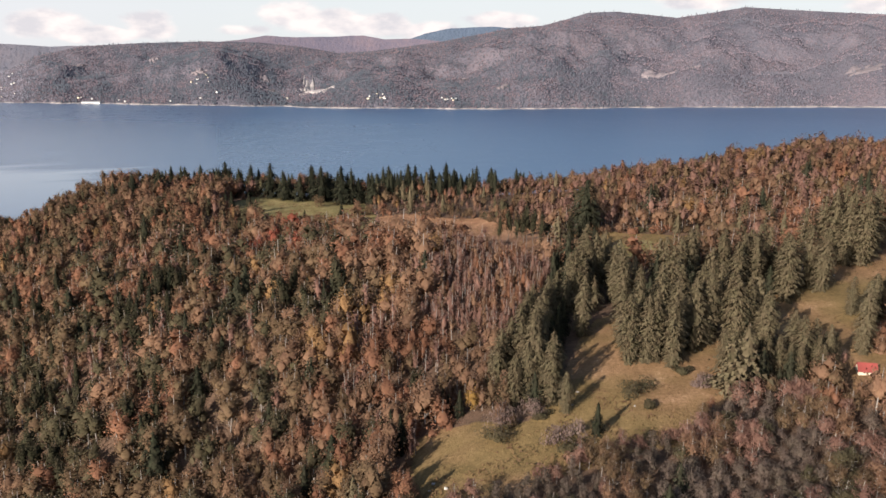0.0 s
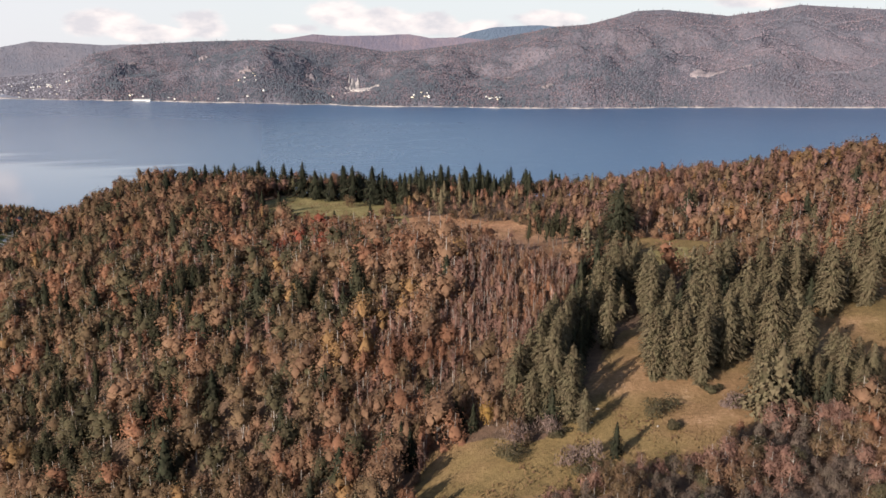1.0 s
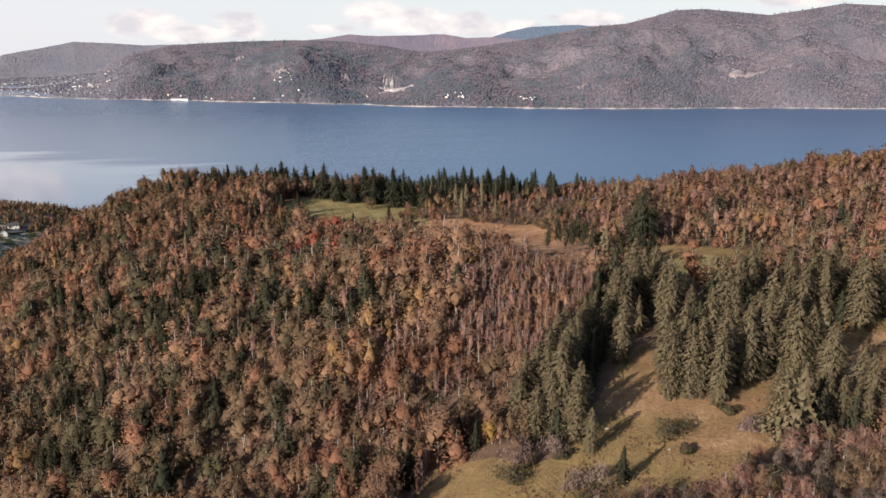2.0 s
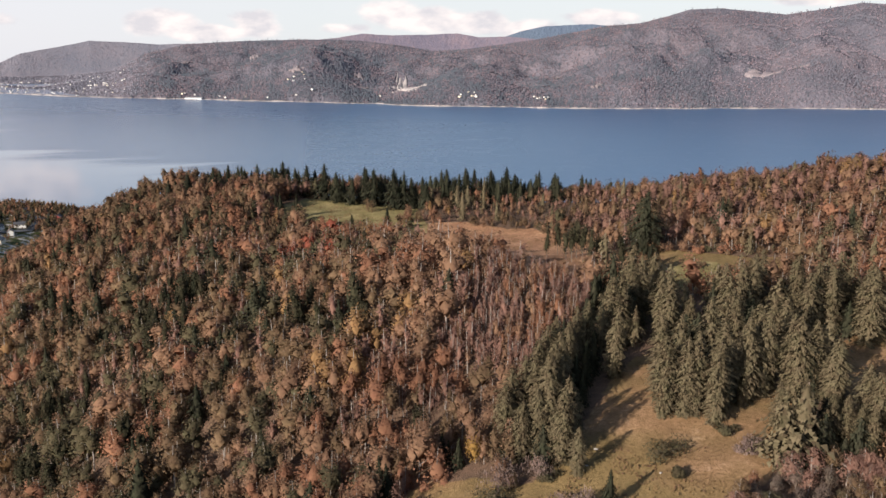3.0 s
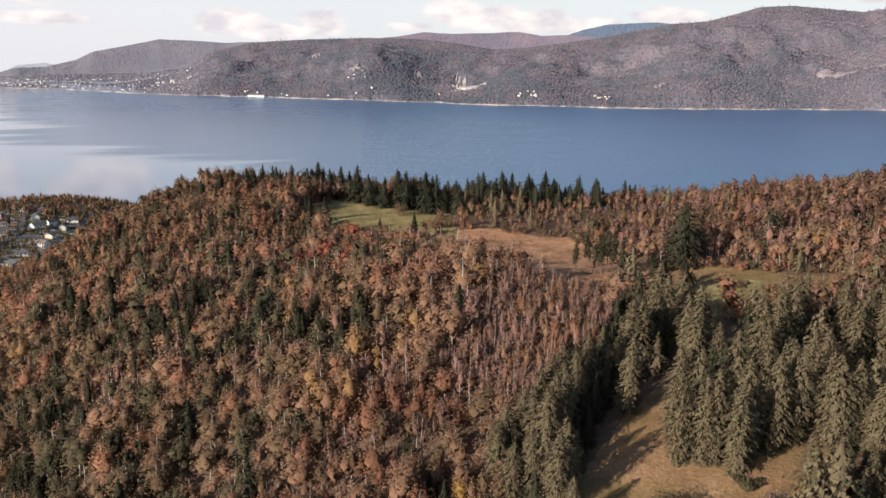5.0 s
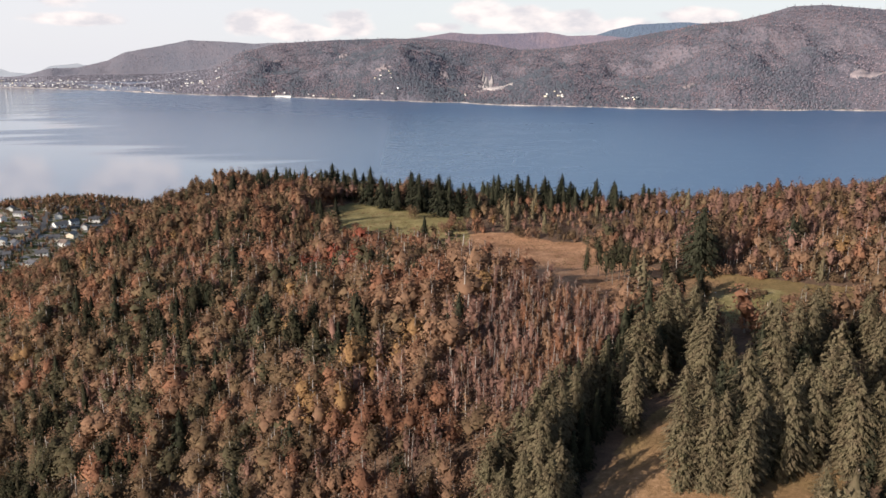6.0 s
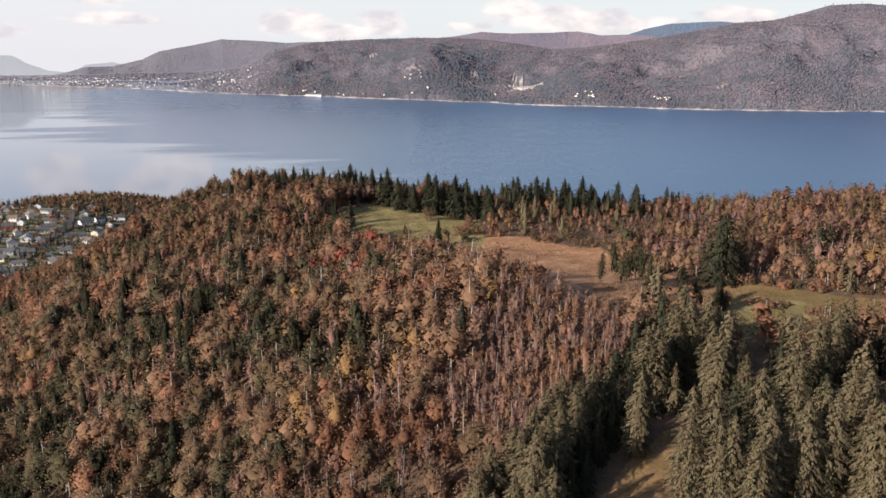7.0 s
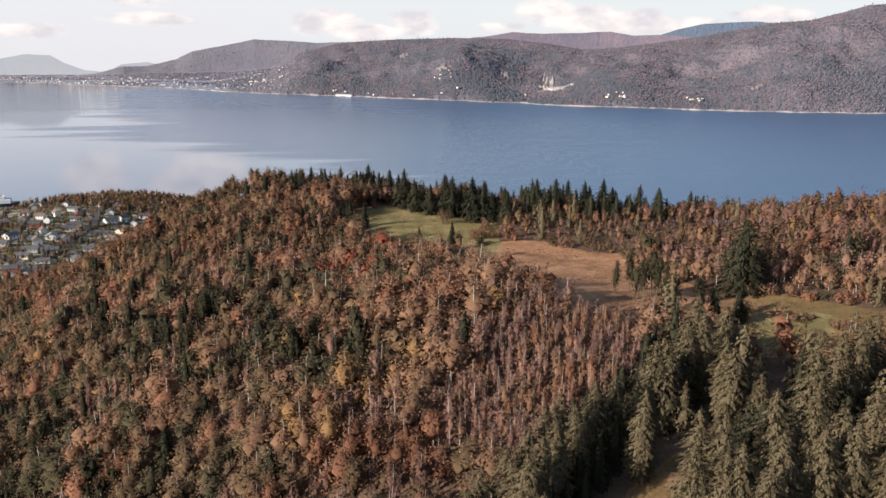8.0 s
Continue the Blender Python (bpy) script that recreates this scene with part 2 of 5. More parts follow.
def water_material():
    """Dark blue water: ruffled lanes mirror the high sky, slicks the low bright sky."""
    m, t = material("fjord_water")
    where = t.node("ShaderNodeNewGeometry").outputs["Position"]
    swirl = t.node("ShaderNodeTexNoise", {"Vector": where, "Scale": 0.0022, "Detail": 3.0}).outputs["Color"]
    bent = t.node("ShaderNodeVectorMath", {0: where, 1: t.node("ShaderNodeVectorMath", {0: swirl, "Scale": 420.0}, operation="SCALE").outputs[0]}, operation="ADD").outputs[0]
    lanes = t.noise(t.node("ShaderNodeMapping", {"Vector": bent, "Rotation": (0, 0, 0.5), "Scale": (1500, 260, 1)}, vector_type="TEXTURE").outputs[0], 1.0, 4.0, 0.5)
    xyz = t.node("ShaderNodeSeparateXYZ", {0: where})
    x, y = xyz.outputs[0], xyz.outputs[1]
    aside = t.math("DIVIDE", t.math("MULTIPLY", x, -1.0), t.math("MAXIMUM", y, 200.0))
    west = t.smooth(aside, -0.15, 0.62)
    slick = t.smooth(lanes, 0.5, 0.66)
    # fine bright threads where currents meet
    curl = t.noise(t.node("ShaderNodeMapping", {"Vector": bent, "Rotation": (0, 0, 0.35), "Scale": (900, 170, 1)}, vector_type="TEXTURE").outputs[0], 1.0, 5.0, 0.6)
    thread = t.math("SUBTRACT", 1.0, t.smooth(t.math("ABSOLUTE", t.math("SUBTRACT", curl, 0.5)), 0.0, 0.035))
    ruffled = t.math("SUBTRACT", t.math("ADD", t.math("SUBTRACT", 0.31, t.math("MULTIPLY", west, 0.06)), t.math("MULTIPLY", t.smooth(y, 2300.0, 3000.0), 0.05)), t.math("ADD", t.math("MULTIPLY", slick, 0.03), t.math("MULTIPLY", t.math("MULTIPLY", thread, t.smooth(aside, 0.05, 0.4)), 0.06)))
    # the calm bay off the town, with a frayed edge against the ruffled fjord
    fray = t.noise(t.node("ShaderNodeMapping", {"Vector": where, "Rotation": (0, 0, 0.55), "Scale": (620, 110, 1)}, vector_type="TEXTURE").outputs[0], 1.0, 3.0, 0.5)
    bay = t.math("MINIMUM", t.math("DIVIDE", t.math("SUBTRACT", t.math("SUBTRACT", 1000.0, t.math("MULTIPLY", x, 0.42)), y), 260.0), t.math("DIVIDE", t.math("SUBTRACT", -380.0, x), 300.0))
    open_west = t.math("DIVIDE", t.math("SUBTRACT", t.math("SUBTRACT", -1228.0, x), t.math("MULTIPLY", t.math("SUBTRACT", y, 1509.0), 0.757)), 420.0)
    calm = t.smooth(t.math("ADD", t.math("MAXIMUM", bay, open_west), t.math("MULTIPLY", t.math("SUBTRACT", fray, 0.5), 2.6)), -0.3, 0.35)
    still = t.math("ADD", 0.05, t.math("MULTIPLY", t.smooth(y, 1500.0, 2800.0), 0.04))
    rough = t.math("ADD", t.math("MULTIPLY", ruffled, t.math("SUBTRACT", 1.0, calm)), t.math("MULTIPLY", calm, still))
    p = t.node("ShaderNodeBsdfPrincipled", {"Base Color": (0.035, 0.088, 0.185, 1), "Roughness": rough, "IOR": 1.62})
    ripple = t.noise(t.node("ShaderNodeMapping", {"Vector": where, "Scale": (0.015, 0.04, 1)}).outputs[0], 1.0, 3.0, 0.6)
    t.tree.links.new(t.node("ShaderNodeBump", {"Height": ripple, "Strength": 0.05, "Distance": 0.8}).outputs[0], p.inputs["Normal"])
    finish(t, p.outputs[0])
    return m


GROUND, WATER = ground_material(), water_material()


# ---- meshes ----
def mesh_of(name, verts, faces, materials, index=None, smooth=False, normals=None):
    """A mesh from arrays of corners and triangles."""
    verts, faces = np.asarray(verts, np.float32), np.asarray(faces, np.int32)
    n = faces.shape[1]
    me = bpy.data.meshes.new(name)
    me.vertices.add(len(verts))
    me.vertices.foreach_set("co", verts.ravel())
    me.loops.add(faces.size)
    me.loops.foreach_set("vertex_index", faces.ravel())
    me.polygons.add(len(faces))
    me.polygons.foreach_set("loop_start", np.arange(0, faces.size, n, dtype=np.int32))
    me.polygons.foreach_set("use_smooth", np.full(len(faces), smooth))
    for m in materials:
        me.materials.append(m)
    if index is not None:
        me.polygons.foreach_set("material_index", np.asarray(index, np.int32))
    me.update(calc_edges=True)
    if normals is not None:
        me.attributes.new("custom_normal", "FLOAT_VECTOR", "POINT").data.foreach_set("vector", np.asarray(normals, np.float32).ravel())
    return me


def corner_normals(v, f):
    """Smooth normals of a triangle mesh."""
    out = np.zeros_like(np.asarray(v, float))
    face = np.cross(v[f[:, 1]] - v[f[:, 0]], v[f[:, 2]] - v[f[:, 0]])
    for k in range(3):
        np.add.at(out, f[:, k], face)
    return out / (np.linalg.norm(out, axis=1)[:, None] + 1e-9)


def billow(v, f, height, own=0.55, rise=0.02):
    """Normals that swell out of a crown as a whole, so that its leaves shade as one soft mass; the leaves are turned outwards to suit."""
    out = np.stack([v[:, 0], v[:, 1], (v[:, 2] - 0.42 * height) * rise], 1)
    out = out / (np.linalg.norm(out, axis=1)[:, None] + 1e-6) + (0, 0, 0.22)
    face = np.cross(v[f[:, 1]] - v[f[:, 0]], v[f[:, 2]] - v[f[:, 0]])
    turned = (face * out[f].mean(1)).sum(1) < 0
    f = np.where(turned[:, None], f[:, ::-1], f)
    out = out + own * corner_normals(v, f)
    return f, out / (np.linalg.norm(out, axis=1)[:, None] + 1e-9)


def piece(name, mesh, parent, label=""):
    ob = new(name, mesh)
    ob.parent = parent
    if label:
        ob["label"] = label
    return ob


def part(name, bm, mat, parent, label=""):
    me = bpy.data.meshes.new(name)
    bm.to_mesh(me)
    bm.free()
    me.materials.append(mat)
    return piece(name, me, parent, label)


def add_box(bm, x0, x1, y0, y1, z0, z1, bevel=0.0):
    got = bmesh.ops.create_cube(bm, size=1.0, matrix=Matrix.LocRotScale(((x0 + x1) / 2, (y0 + y1) / 2, (z0 + z1) / 2), None, (x1 - x0, y1 - y0, z1 - z0)))
    if bevel:
        edges = list({e for v in got["verts"] for e in v.link_edges})
        bmesh.ops.bevel(bm, geom=edges, offset=bevel, segments=1, affect="EDGES")
    return bm


# ---- the lie of the land ----
def sig(v):
    return 1 / (1 + np.exp(-np.clip(v, -40, 40)))


KNOLL = 62.0
KNOLL_X, KNOLL_Y = np.arange(-225, 226, 75.0), np.arange(80, 441, 72.0)
KNOLLS = np.array([
    [1.8, -0.1, -16.3, 11.1, -12.2, -1.9, 1.0],
    [-7.8, -25.5, -38.3, 12.3, -7.4, 16.2, 3.5],
    [-21.7, -8.5, 14.4, 11.6, -8.0, 6.1, -1.2],
    [-6.9, -1.7, -5.6, -13.4, 5.0, 1.6, 4.2],
    [5.9, -3.3, 6.5, 6.5, 4.2, 4.9, 13.3],
    [2.5, 4.9, -5.3, -2.9, -4.6, 2.1, 8.0],
])


FOLD = 24.0
FOLD_X, FOLD_Y = np.arange(-170, 71, 30.0), np.arange(140, 321, 30.0)
FOLDS = np.array([
    [0, -0, 0.2, 0.6, -1.1, 0.4, -0.3, -0.2, 0],
    [0, -0, -0.2, 3.7, -1.4, -4, -1.9, 0.8, 1.2],
    [0.3, 1, -0.2, 3, 2.9, 0.3, -0.8, -0.6, 0.5],
    [0.7, 0.2, 1.9, 1.3, -1.1, 2.2, 2.5, 0.7, 0.5],
    [2.3, -1.6, -0.3, 0.7, -0.9, 1.3, 1.5, 0.9, 0.8],
    [2.8, 1.5, 0.7, 0.3, 1.1, 1.4, 0.8, 0.8, 1.1],
    [0.6, 1.5, 1.3, 0.2, -0.1, 0.2, 0.2, 0.4, 0.8],
])
WEST_RIDGE = [(-208, 445, 5.0, 26.0), (-178, 440, 2.5, 24.0)]


def land(x, y):
    """Height of the ground over the fjord."""
    x, y = np.asarray(x, float), np.asarray(y, float)
    h = 100 - 66 * sig((-x - 235) / 32)
    h = h - 120 * sig((y - 560) / 38) * sig((x + 330) / 40)
    h = h - 60 * sig((-x - 620 + 0.25 * (y - 600)) / 22) - 60 * sig((y - 790) / 25) * sig((-x - 330) / 40)
    for row, ky in zip(KNOLLS, KNOLL_Y):
        for amount, kx in zip(row, KNOLL_X):
            h = h + amount * np.exp(-((x - kx) ** 2 + (y - ky) ** 2) / (2 * KNOLL ** 2))
    for row, ky in zip(FOLDS, FOLD_Y):
        for amount, kx in zip(row, FOLD_X):
            h = h + amount * np.exp(-((x - kx) ** 2 + (y - ky) ** 2) / (2 * FOLD ** 2))
    for kx, ky, amount, wide in WEST_RIDGE:
        h = h + amount * np.exp(-((x - kx) ** 2 + (y - ky) ** 2) / (2 * wide ** 2))
    return h


def inside(poly, x, y):
    x, y = np.asarray(x, float), np.asarray(y, float)
    hit = np.zeros(x.shape, bool)
    for (x0, y0), (x1, y1) in zip(poly, poly[1:] + poly[:1]):
        if y0 != y1:
            hit ^= ((y0 > y) != (y1 > y)) & (x < (x1 - x0) * (y - y0) / (y1 - y0) + x0)
    return hit


def edge_distance(poly, x, y):
    x, y = np.asarray(x, float), np.asarray(y, float)
    best = np.full(x.shape, 1e9)
    for (x0, y0), (x1, y1) in zip(poly, poly[1:] + poly[:1]):
        dx, dy = x1 - x0, y1 - y0
        u = np.clip(((x - x0) * dx + (y - y0) * dy) / (dx * dx + dy * dy), 0, 1)
        best = np.minimum(best, np.hypot(x - x0 - u * dx, y - y0 - u * dy))
    return np.where(inside(poly, x, y), best, -best)


MEADOW = [(3, 147), (-3, 150), (-6, 140), (-5, 127), (0, 119.5), (11, 121), (18, 122.5), (27, 126.5), (34, 129.5), (41, 130.5), (49, 138), (56, 147), (63, 154), (64, 172), (52, 165), (44, 167), (46, 190), (40, 188), (33, 173), (26, 155), (19, 143), (12, 140), (8, 146)]
UPPER = [(80, 192), (94, 204), (108, 211), (118, 228), (135, 226), (150, 235), (150, 215), (123, 205), (115, 196), (101, 178), (95, 165), (86, 160), (79, 163), (77, 180)]
HUTYARD = [(82, 146), (85, 157), (97, 160), (100, 152), (90, 144)]
FIELD = [(-36, 335), (-27, 344), (-13, 346), (0, 336), (13, 331), (26, 309), (37, 290), (45, 281), (43, 262), (37, 245), (26, 232), (13, 239), (-5, 265), (-19, 285), (-31, 306)]
SMALL = [(37, 240), (38, 262), (43, 270), (45, 284), (55, 286), (62, 280), (70, 275), (80, 271), (93, 269), (90, 254), (76, 244), (60, 236), (48, 234)]
LUSH = [(49, 248), (54, 256), (62, 262), (69, 266), (75, 260), (73, 247), (63, 242), (57, 240), (51, 239)]
GREENFIELD = [(-104, 384), (-98, 402), (-88, 402), (-68, 393), (-42, 382), (-30, 340), (-27, 314), (-44, 311), (-63, 323), (-75, 330), (-95, 346), (-102, 362)]
SPRUCEWOOD = [(42, 160), (40, 200), (46, 224), (76, 226), (102, 214), (96, 196), (82, 168), (66, 148), (60, 152), (64, 172)]
WALLWOOD = [(8, 153), (14, 146), (24, 148), (33, 174), (30, 190), (38, 216), (30, 205), (20, 180)]
GLADE = [(25.5, 149), (24.5, 158), (24.5, 168), (28, 177), (33, 190), (39, 190), (42, 180), (40, 165), (33, 152)]
THICKET = [(-6, 192), (-2, 215), (2, 240), (12, 246), (24, 234), (31, 222), (30, 212), (22, 192), (14, 182), (6, 182)]
THORNS = [(-4, 96), (-6, 124), (0, 118.5), (11, 120), (18, 121.5), (27, 125.5), (34, 128.5), (42, 130), (50, 137), (58, 147), (68, 147), (80, 140), (78, 118), (66, 100), (40, 92)]
EASTWOOD = [(55, 144), (58, 153), (62, 160), (78, 160), (82, 158), (81, 147)]
CLEARINGS = [GLADE, MEADOW, UPPER, HUTYARD, FIELD, SMALL, GREENFIELD]


def build_ground():
    def steps(*runs):
        out = [np.arange(a, b, s) for a, b, s in runs]
        return np.concatenate(out + [[runs[-1][1]]])
    xs = steps((-760, -330, 10), (-330, -170, 4), (-170, 160, 2.75), (160, 280, 4), (280, 900, 20))
    ys = steps((-600, 60, 20), (60, 100, 4), (100, 420, 2.75), (420, 480, 4), (480, 860, 10))
    X, Y = np.meshgrid(xs, ys)
    Z = land(X, Y)
    rough = np.array([noise.fractal(Vector((x * 0.05, y * 0.05, 0.3)), 1.0, 2.0, 4) for x, y in zip(X.ravel(), Y.ravel())]).reshape(X.shape)
    Z = Z + rough * 0.7
    n, k = len(xs), len(ys)
    i = (np.arange(k - 1)[:, None] * n + np.arange(n - 1)[None, :]).ravel()
    faces = np.stack([i, i + 1, i + n + 1, i + n], 1)
    me = mesh_of("ground", np.stack([X.ravel(), Y.ravel(), Z.ravel()], 1), faces, [GROUND], smooth=True)
    for name, polys in (("meadow", [MEADOW, UPPER, HUTYARD, SMALL]), ("field", [FIELD]), ("green", [LUSH, GREENFIELD])):
        d = np.max([edge_distance(p, X.ravel(), Y.ravel()) for p in polys], axis=0)
        me.attributes.new(name, "FLOAT", "POINT").data.foreach_set("value", np.clip(0.5 + (d + 1.6) / 4, 0, 1).astype(np.float32))
    town = sig((-X.ravel() - 335) / 10) * sig((Y.ravel() - 395) / 10)
    me.attributes.new("garden", "FLOAT", "POINT").data.foreach_set("value", town.astype(np.float32))
    tagged(new("ground", me), "brown forest floor with ochre and green autumn meadows", "ground", kind="structure")


build_ground()


def squeeze(x, y, z):
    """Draws what lies far off nearer along the line of sight, so that all of it stays within reach."""
    d = np.sqrt(x * x + y * y)
    s = np.where(d > 3000, (3000 + 1800 * (1 - np.exp(-(d - 3000) / 3600))) / np.maximum(d, 1), 1.0)
    return x * s, y * s, 165 + (z - 165) * s


def build_water():
    rings = np.concatenate([np.linspace(250, 3000, 50), np.linspace(3060, 7700, 60)])
    turn = np.radians(np.arange(-180, 180, 2.0))
    R, A = np.meshgrid(rings, turn)
    x, y, z = squeeze(R * np.sin(A), R * np.cos(A), np.zeros(R.shape))
    k, n = R.shape
    i, j = np.meshgrid(np.arange(k), np.arange(n - 1), indexing="ij")
    a, b = (i * n + j).ravel(), (((i + 1) % k) * n + j).ravel()
    faces = np.stack([a, b, b + 1, a + 1], 1)
    tagged(new("water", mesh_of("water", np.stack([x.ravel(), y.ravel(), z.ravel()], 1), faces, [WATER], None, True, np.tile((0.0, 0.0, 1.0), (x.size, 1)))), "calm blue fjord with pale slicks", "water", kind="structure")


build_water()

# ---- the far side of the fjord ----
SHORELINE = np.array([(-62, 6000), (-50.6, 6336), (-46.2, 6688), (-43, 6643), (-41.6, 6165), (-39.6, 5870), (-36, 5360), (-32.2, 4746), (-28.4, 4335), (-24.4, 4135), (-16.3, 3714), (-8.3, 3388), (-0.7, 3260), (6.4, 3277), (11.5, 3403), (26.9, 3829), (40, 4300)], float)
FRONT = np.array([(-62, -0.9), (-46, -0.95), (-40, -0.9), (-36, -0.75), (-32, -0.7), (-29.1, -0.4), (-26.7, 0.75), (-24.4, 1.32), (-22.8, 1.45), (-20.5, 1.6), (-16.5, 1.74), (-12.6, 1.7), (-9.5, 1.35), (-7.4, 1.0), (-5.4, 1.1), (-2.6, 1.47), (-0.2, 1.8), (4.6, 2.68), (6.9, 2.86), (8.8, 3.34), (10, 3.7), (11.9, 3.75), (14.2, 3.5), (16, 3.28), (18.2, 3.57), (20.3, 3.88), (23, 3.64), (28.4, 3.2), (40, 2.7)])
BEHIND_WEST = np.array([(-41, -0.9), (-40, -0.74), (-38.8, -0.37), (-37.2, -0.33), (-35.4, 0.13), (-34.3, 0.66), (-32.1, 1.09), (-30.2, 1.49), (-28.3, 1.44), (-26, 1.32), (-22.9, 1.43), (-20, 1.3)])
BEHIND_MID = np.array([(-24, 1.2), (-17.4, 1.56), (-14.2, 1.85), (-12.4, 2.17), (-10.3, 2.06), (-7.2, 2.15), (-5.7, 2.22), (-4.2, 1.96), (-2, 2.0), (0, 1.8)])
BEHIND_BLUE = np.array([(-4, 1.7), (-2.3, 2.0), (-1.3, 2.36), (0.5, 2.71), (2.2, 2.77), (3.6, 2.83), (5, 2.67), (8, 2.4)])
HAZE_WEST = np.array([(-56, 0.0), (-50, 0.1), (-47.6, 0.18), (-45.8, 0.06), (-44.5, 0.35), (-43, 0.3), (-42.2, -0.18), (-41.1, -0.6), (-40.1, -0.7), (-39.5, -0.59), (-38.8, -0.23), (-37.2, -0.07), (-36.4, -0.28), (-34, -0.6)])


def roll_noise(a, r, size, seed, octaves=5):
    return np.array([noise.fractal(Vector((math.sin(p) * q / size, math.cos(p) * q / size, seed)), 1.0, 2.0, octaves) for p, q in zip(np.ravel(a), np.ravel(r))]).reshape(np.shape(a))


def front_place(az, v):
    """A place on the far mountainside: az in degrees, v from the shore (0) to the crest (1)."""
    az, v = np.asarray(az, float), np.asarray(v, float)
    shore = np.interp(az, SHORELINE[:, 0], SHORELINE[:, 1])
    a = np.radians(az)
    sx, sy, sz = squeeze(shore * np.sin(a), shore * np.cos(a), np.zeros(a.shape))
    r0 = np.hypot(sx, sy)
    bays = roll_noise(a, r0, 260, 2.0, 3) * 35
    crest = np.interp(az, FRONT[:, 0], FRONT[:, 1])
    deep = np.minimum(1050.0, 4840 - r0)
    r = r0 + bays * (1 - v) + deep * v
    top = 165 + (r0 + deep) * np.tan(np.radians(crest))
    lump = roll_noise(a, r, 480, 7.0, 4) * 0.2 + roll_noise(a, r, 140, 3.0, 2) * 0.1
    low = v ** (0.85 + 0.25 * np.sin(az * 0.55 + 1.0))
    z = sz - 3 + (top - sz + 3) * (low + lump * np.sin(np.pi * np.clip(v, 0, 1)) * np.clip(v * 3, 0, 1))
    return r * np.sin(a), r * np.cos(a), z


def strip_mesh(name, X, Y, Z, mat):
    k, n = X.shape
    i, j = np.meshgrid(np.arange(k - 1), np.arange(n - 1), indexing="ij")
    a = (i * n + j).ravel()
    faces = np.stack([a, a + n, a + n + 1, a + 1], 1)
    return mesh_of(name, np.stack([X.ravel(), Y.ravel(), Z.ravel()], 1), faces, [mat], smooth=True)


def build_mountains():
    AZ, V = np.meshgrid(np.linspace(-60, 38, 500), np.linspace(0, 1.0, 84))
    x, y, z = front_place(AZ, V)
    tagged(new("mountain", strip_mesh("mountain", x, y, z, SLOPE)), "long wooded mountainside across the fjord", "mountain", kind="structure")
    for crest, dist, mat, label in ((BEHIND_WEST, 4880, PALESLOPE, "rounded wooded hill in haze-tinted grey behind the far shore"), (BEHIND_MID, 4860, MOOR, "low grey moorland ridge behind the woods"),
                                    (BEHIND_BLUE, 4890, HAZEBLUEHILL, "distant mountain painted haze blue behind the ridge"), (HAZE_WEST, 4910, HAZEHILL, "hills on the horizon painted pale with haze")):
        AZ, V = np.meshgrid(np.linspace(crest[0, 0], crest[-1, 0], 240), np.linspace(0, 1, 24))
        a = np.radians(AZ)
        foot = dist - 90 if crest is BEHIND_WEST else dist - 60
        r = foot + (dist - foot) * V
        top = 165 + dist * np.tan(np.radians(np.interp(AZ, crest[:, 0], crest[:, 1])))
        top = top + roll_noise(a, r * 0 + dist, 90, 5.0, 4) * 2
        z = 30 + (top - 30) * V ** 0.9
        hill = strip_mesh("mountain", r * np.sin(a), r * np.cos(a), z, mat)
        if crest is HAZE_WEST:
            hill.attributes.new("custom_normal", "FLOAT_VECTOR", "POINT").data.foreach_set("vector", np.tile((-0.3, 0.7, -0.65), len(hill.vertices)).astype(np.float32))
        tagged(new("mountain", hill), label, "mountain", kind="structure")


build_mountains()


CLIFFS = [(-9.6, 0.42, 70, 0.26), (-9.2, 0.30, 170, 0.12), (-8.3, 0.33, 90, 0.08), (15.0, 0.26, 170, 0.10), (17.2, 0.25, 80, 0.06), (27.8, 0.22, 160, 0.08), (4.2, 0.16, 60, 0.05),
          (-19.8, 0.7, 45, 0.12), (-12.6, 0.38, 50, 0.10), (-17.0, 0.24, 70, 0.05), (1.5, 0.42, 50, 0.04), (-12.3, 0.27, 110, 0.05), (-18.6, 0.66, 60, 0.06), (-24.5, 0.6, 60, 0.06)]


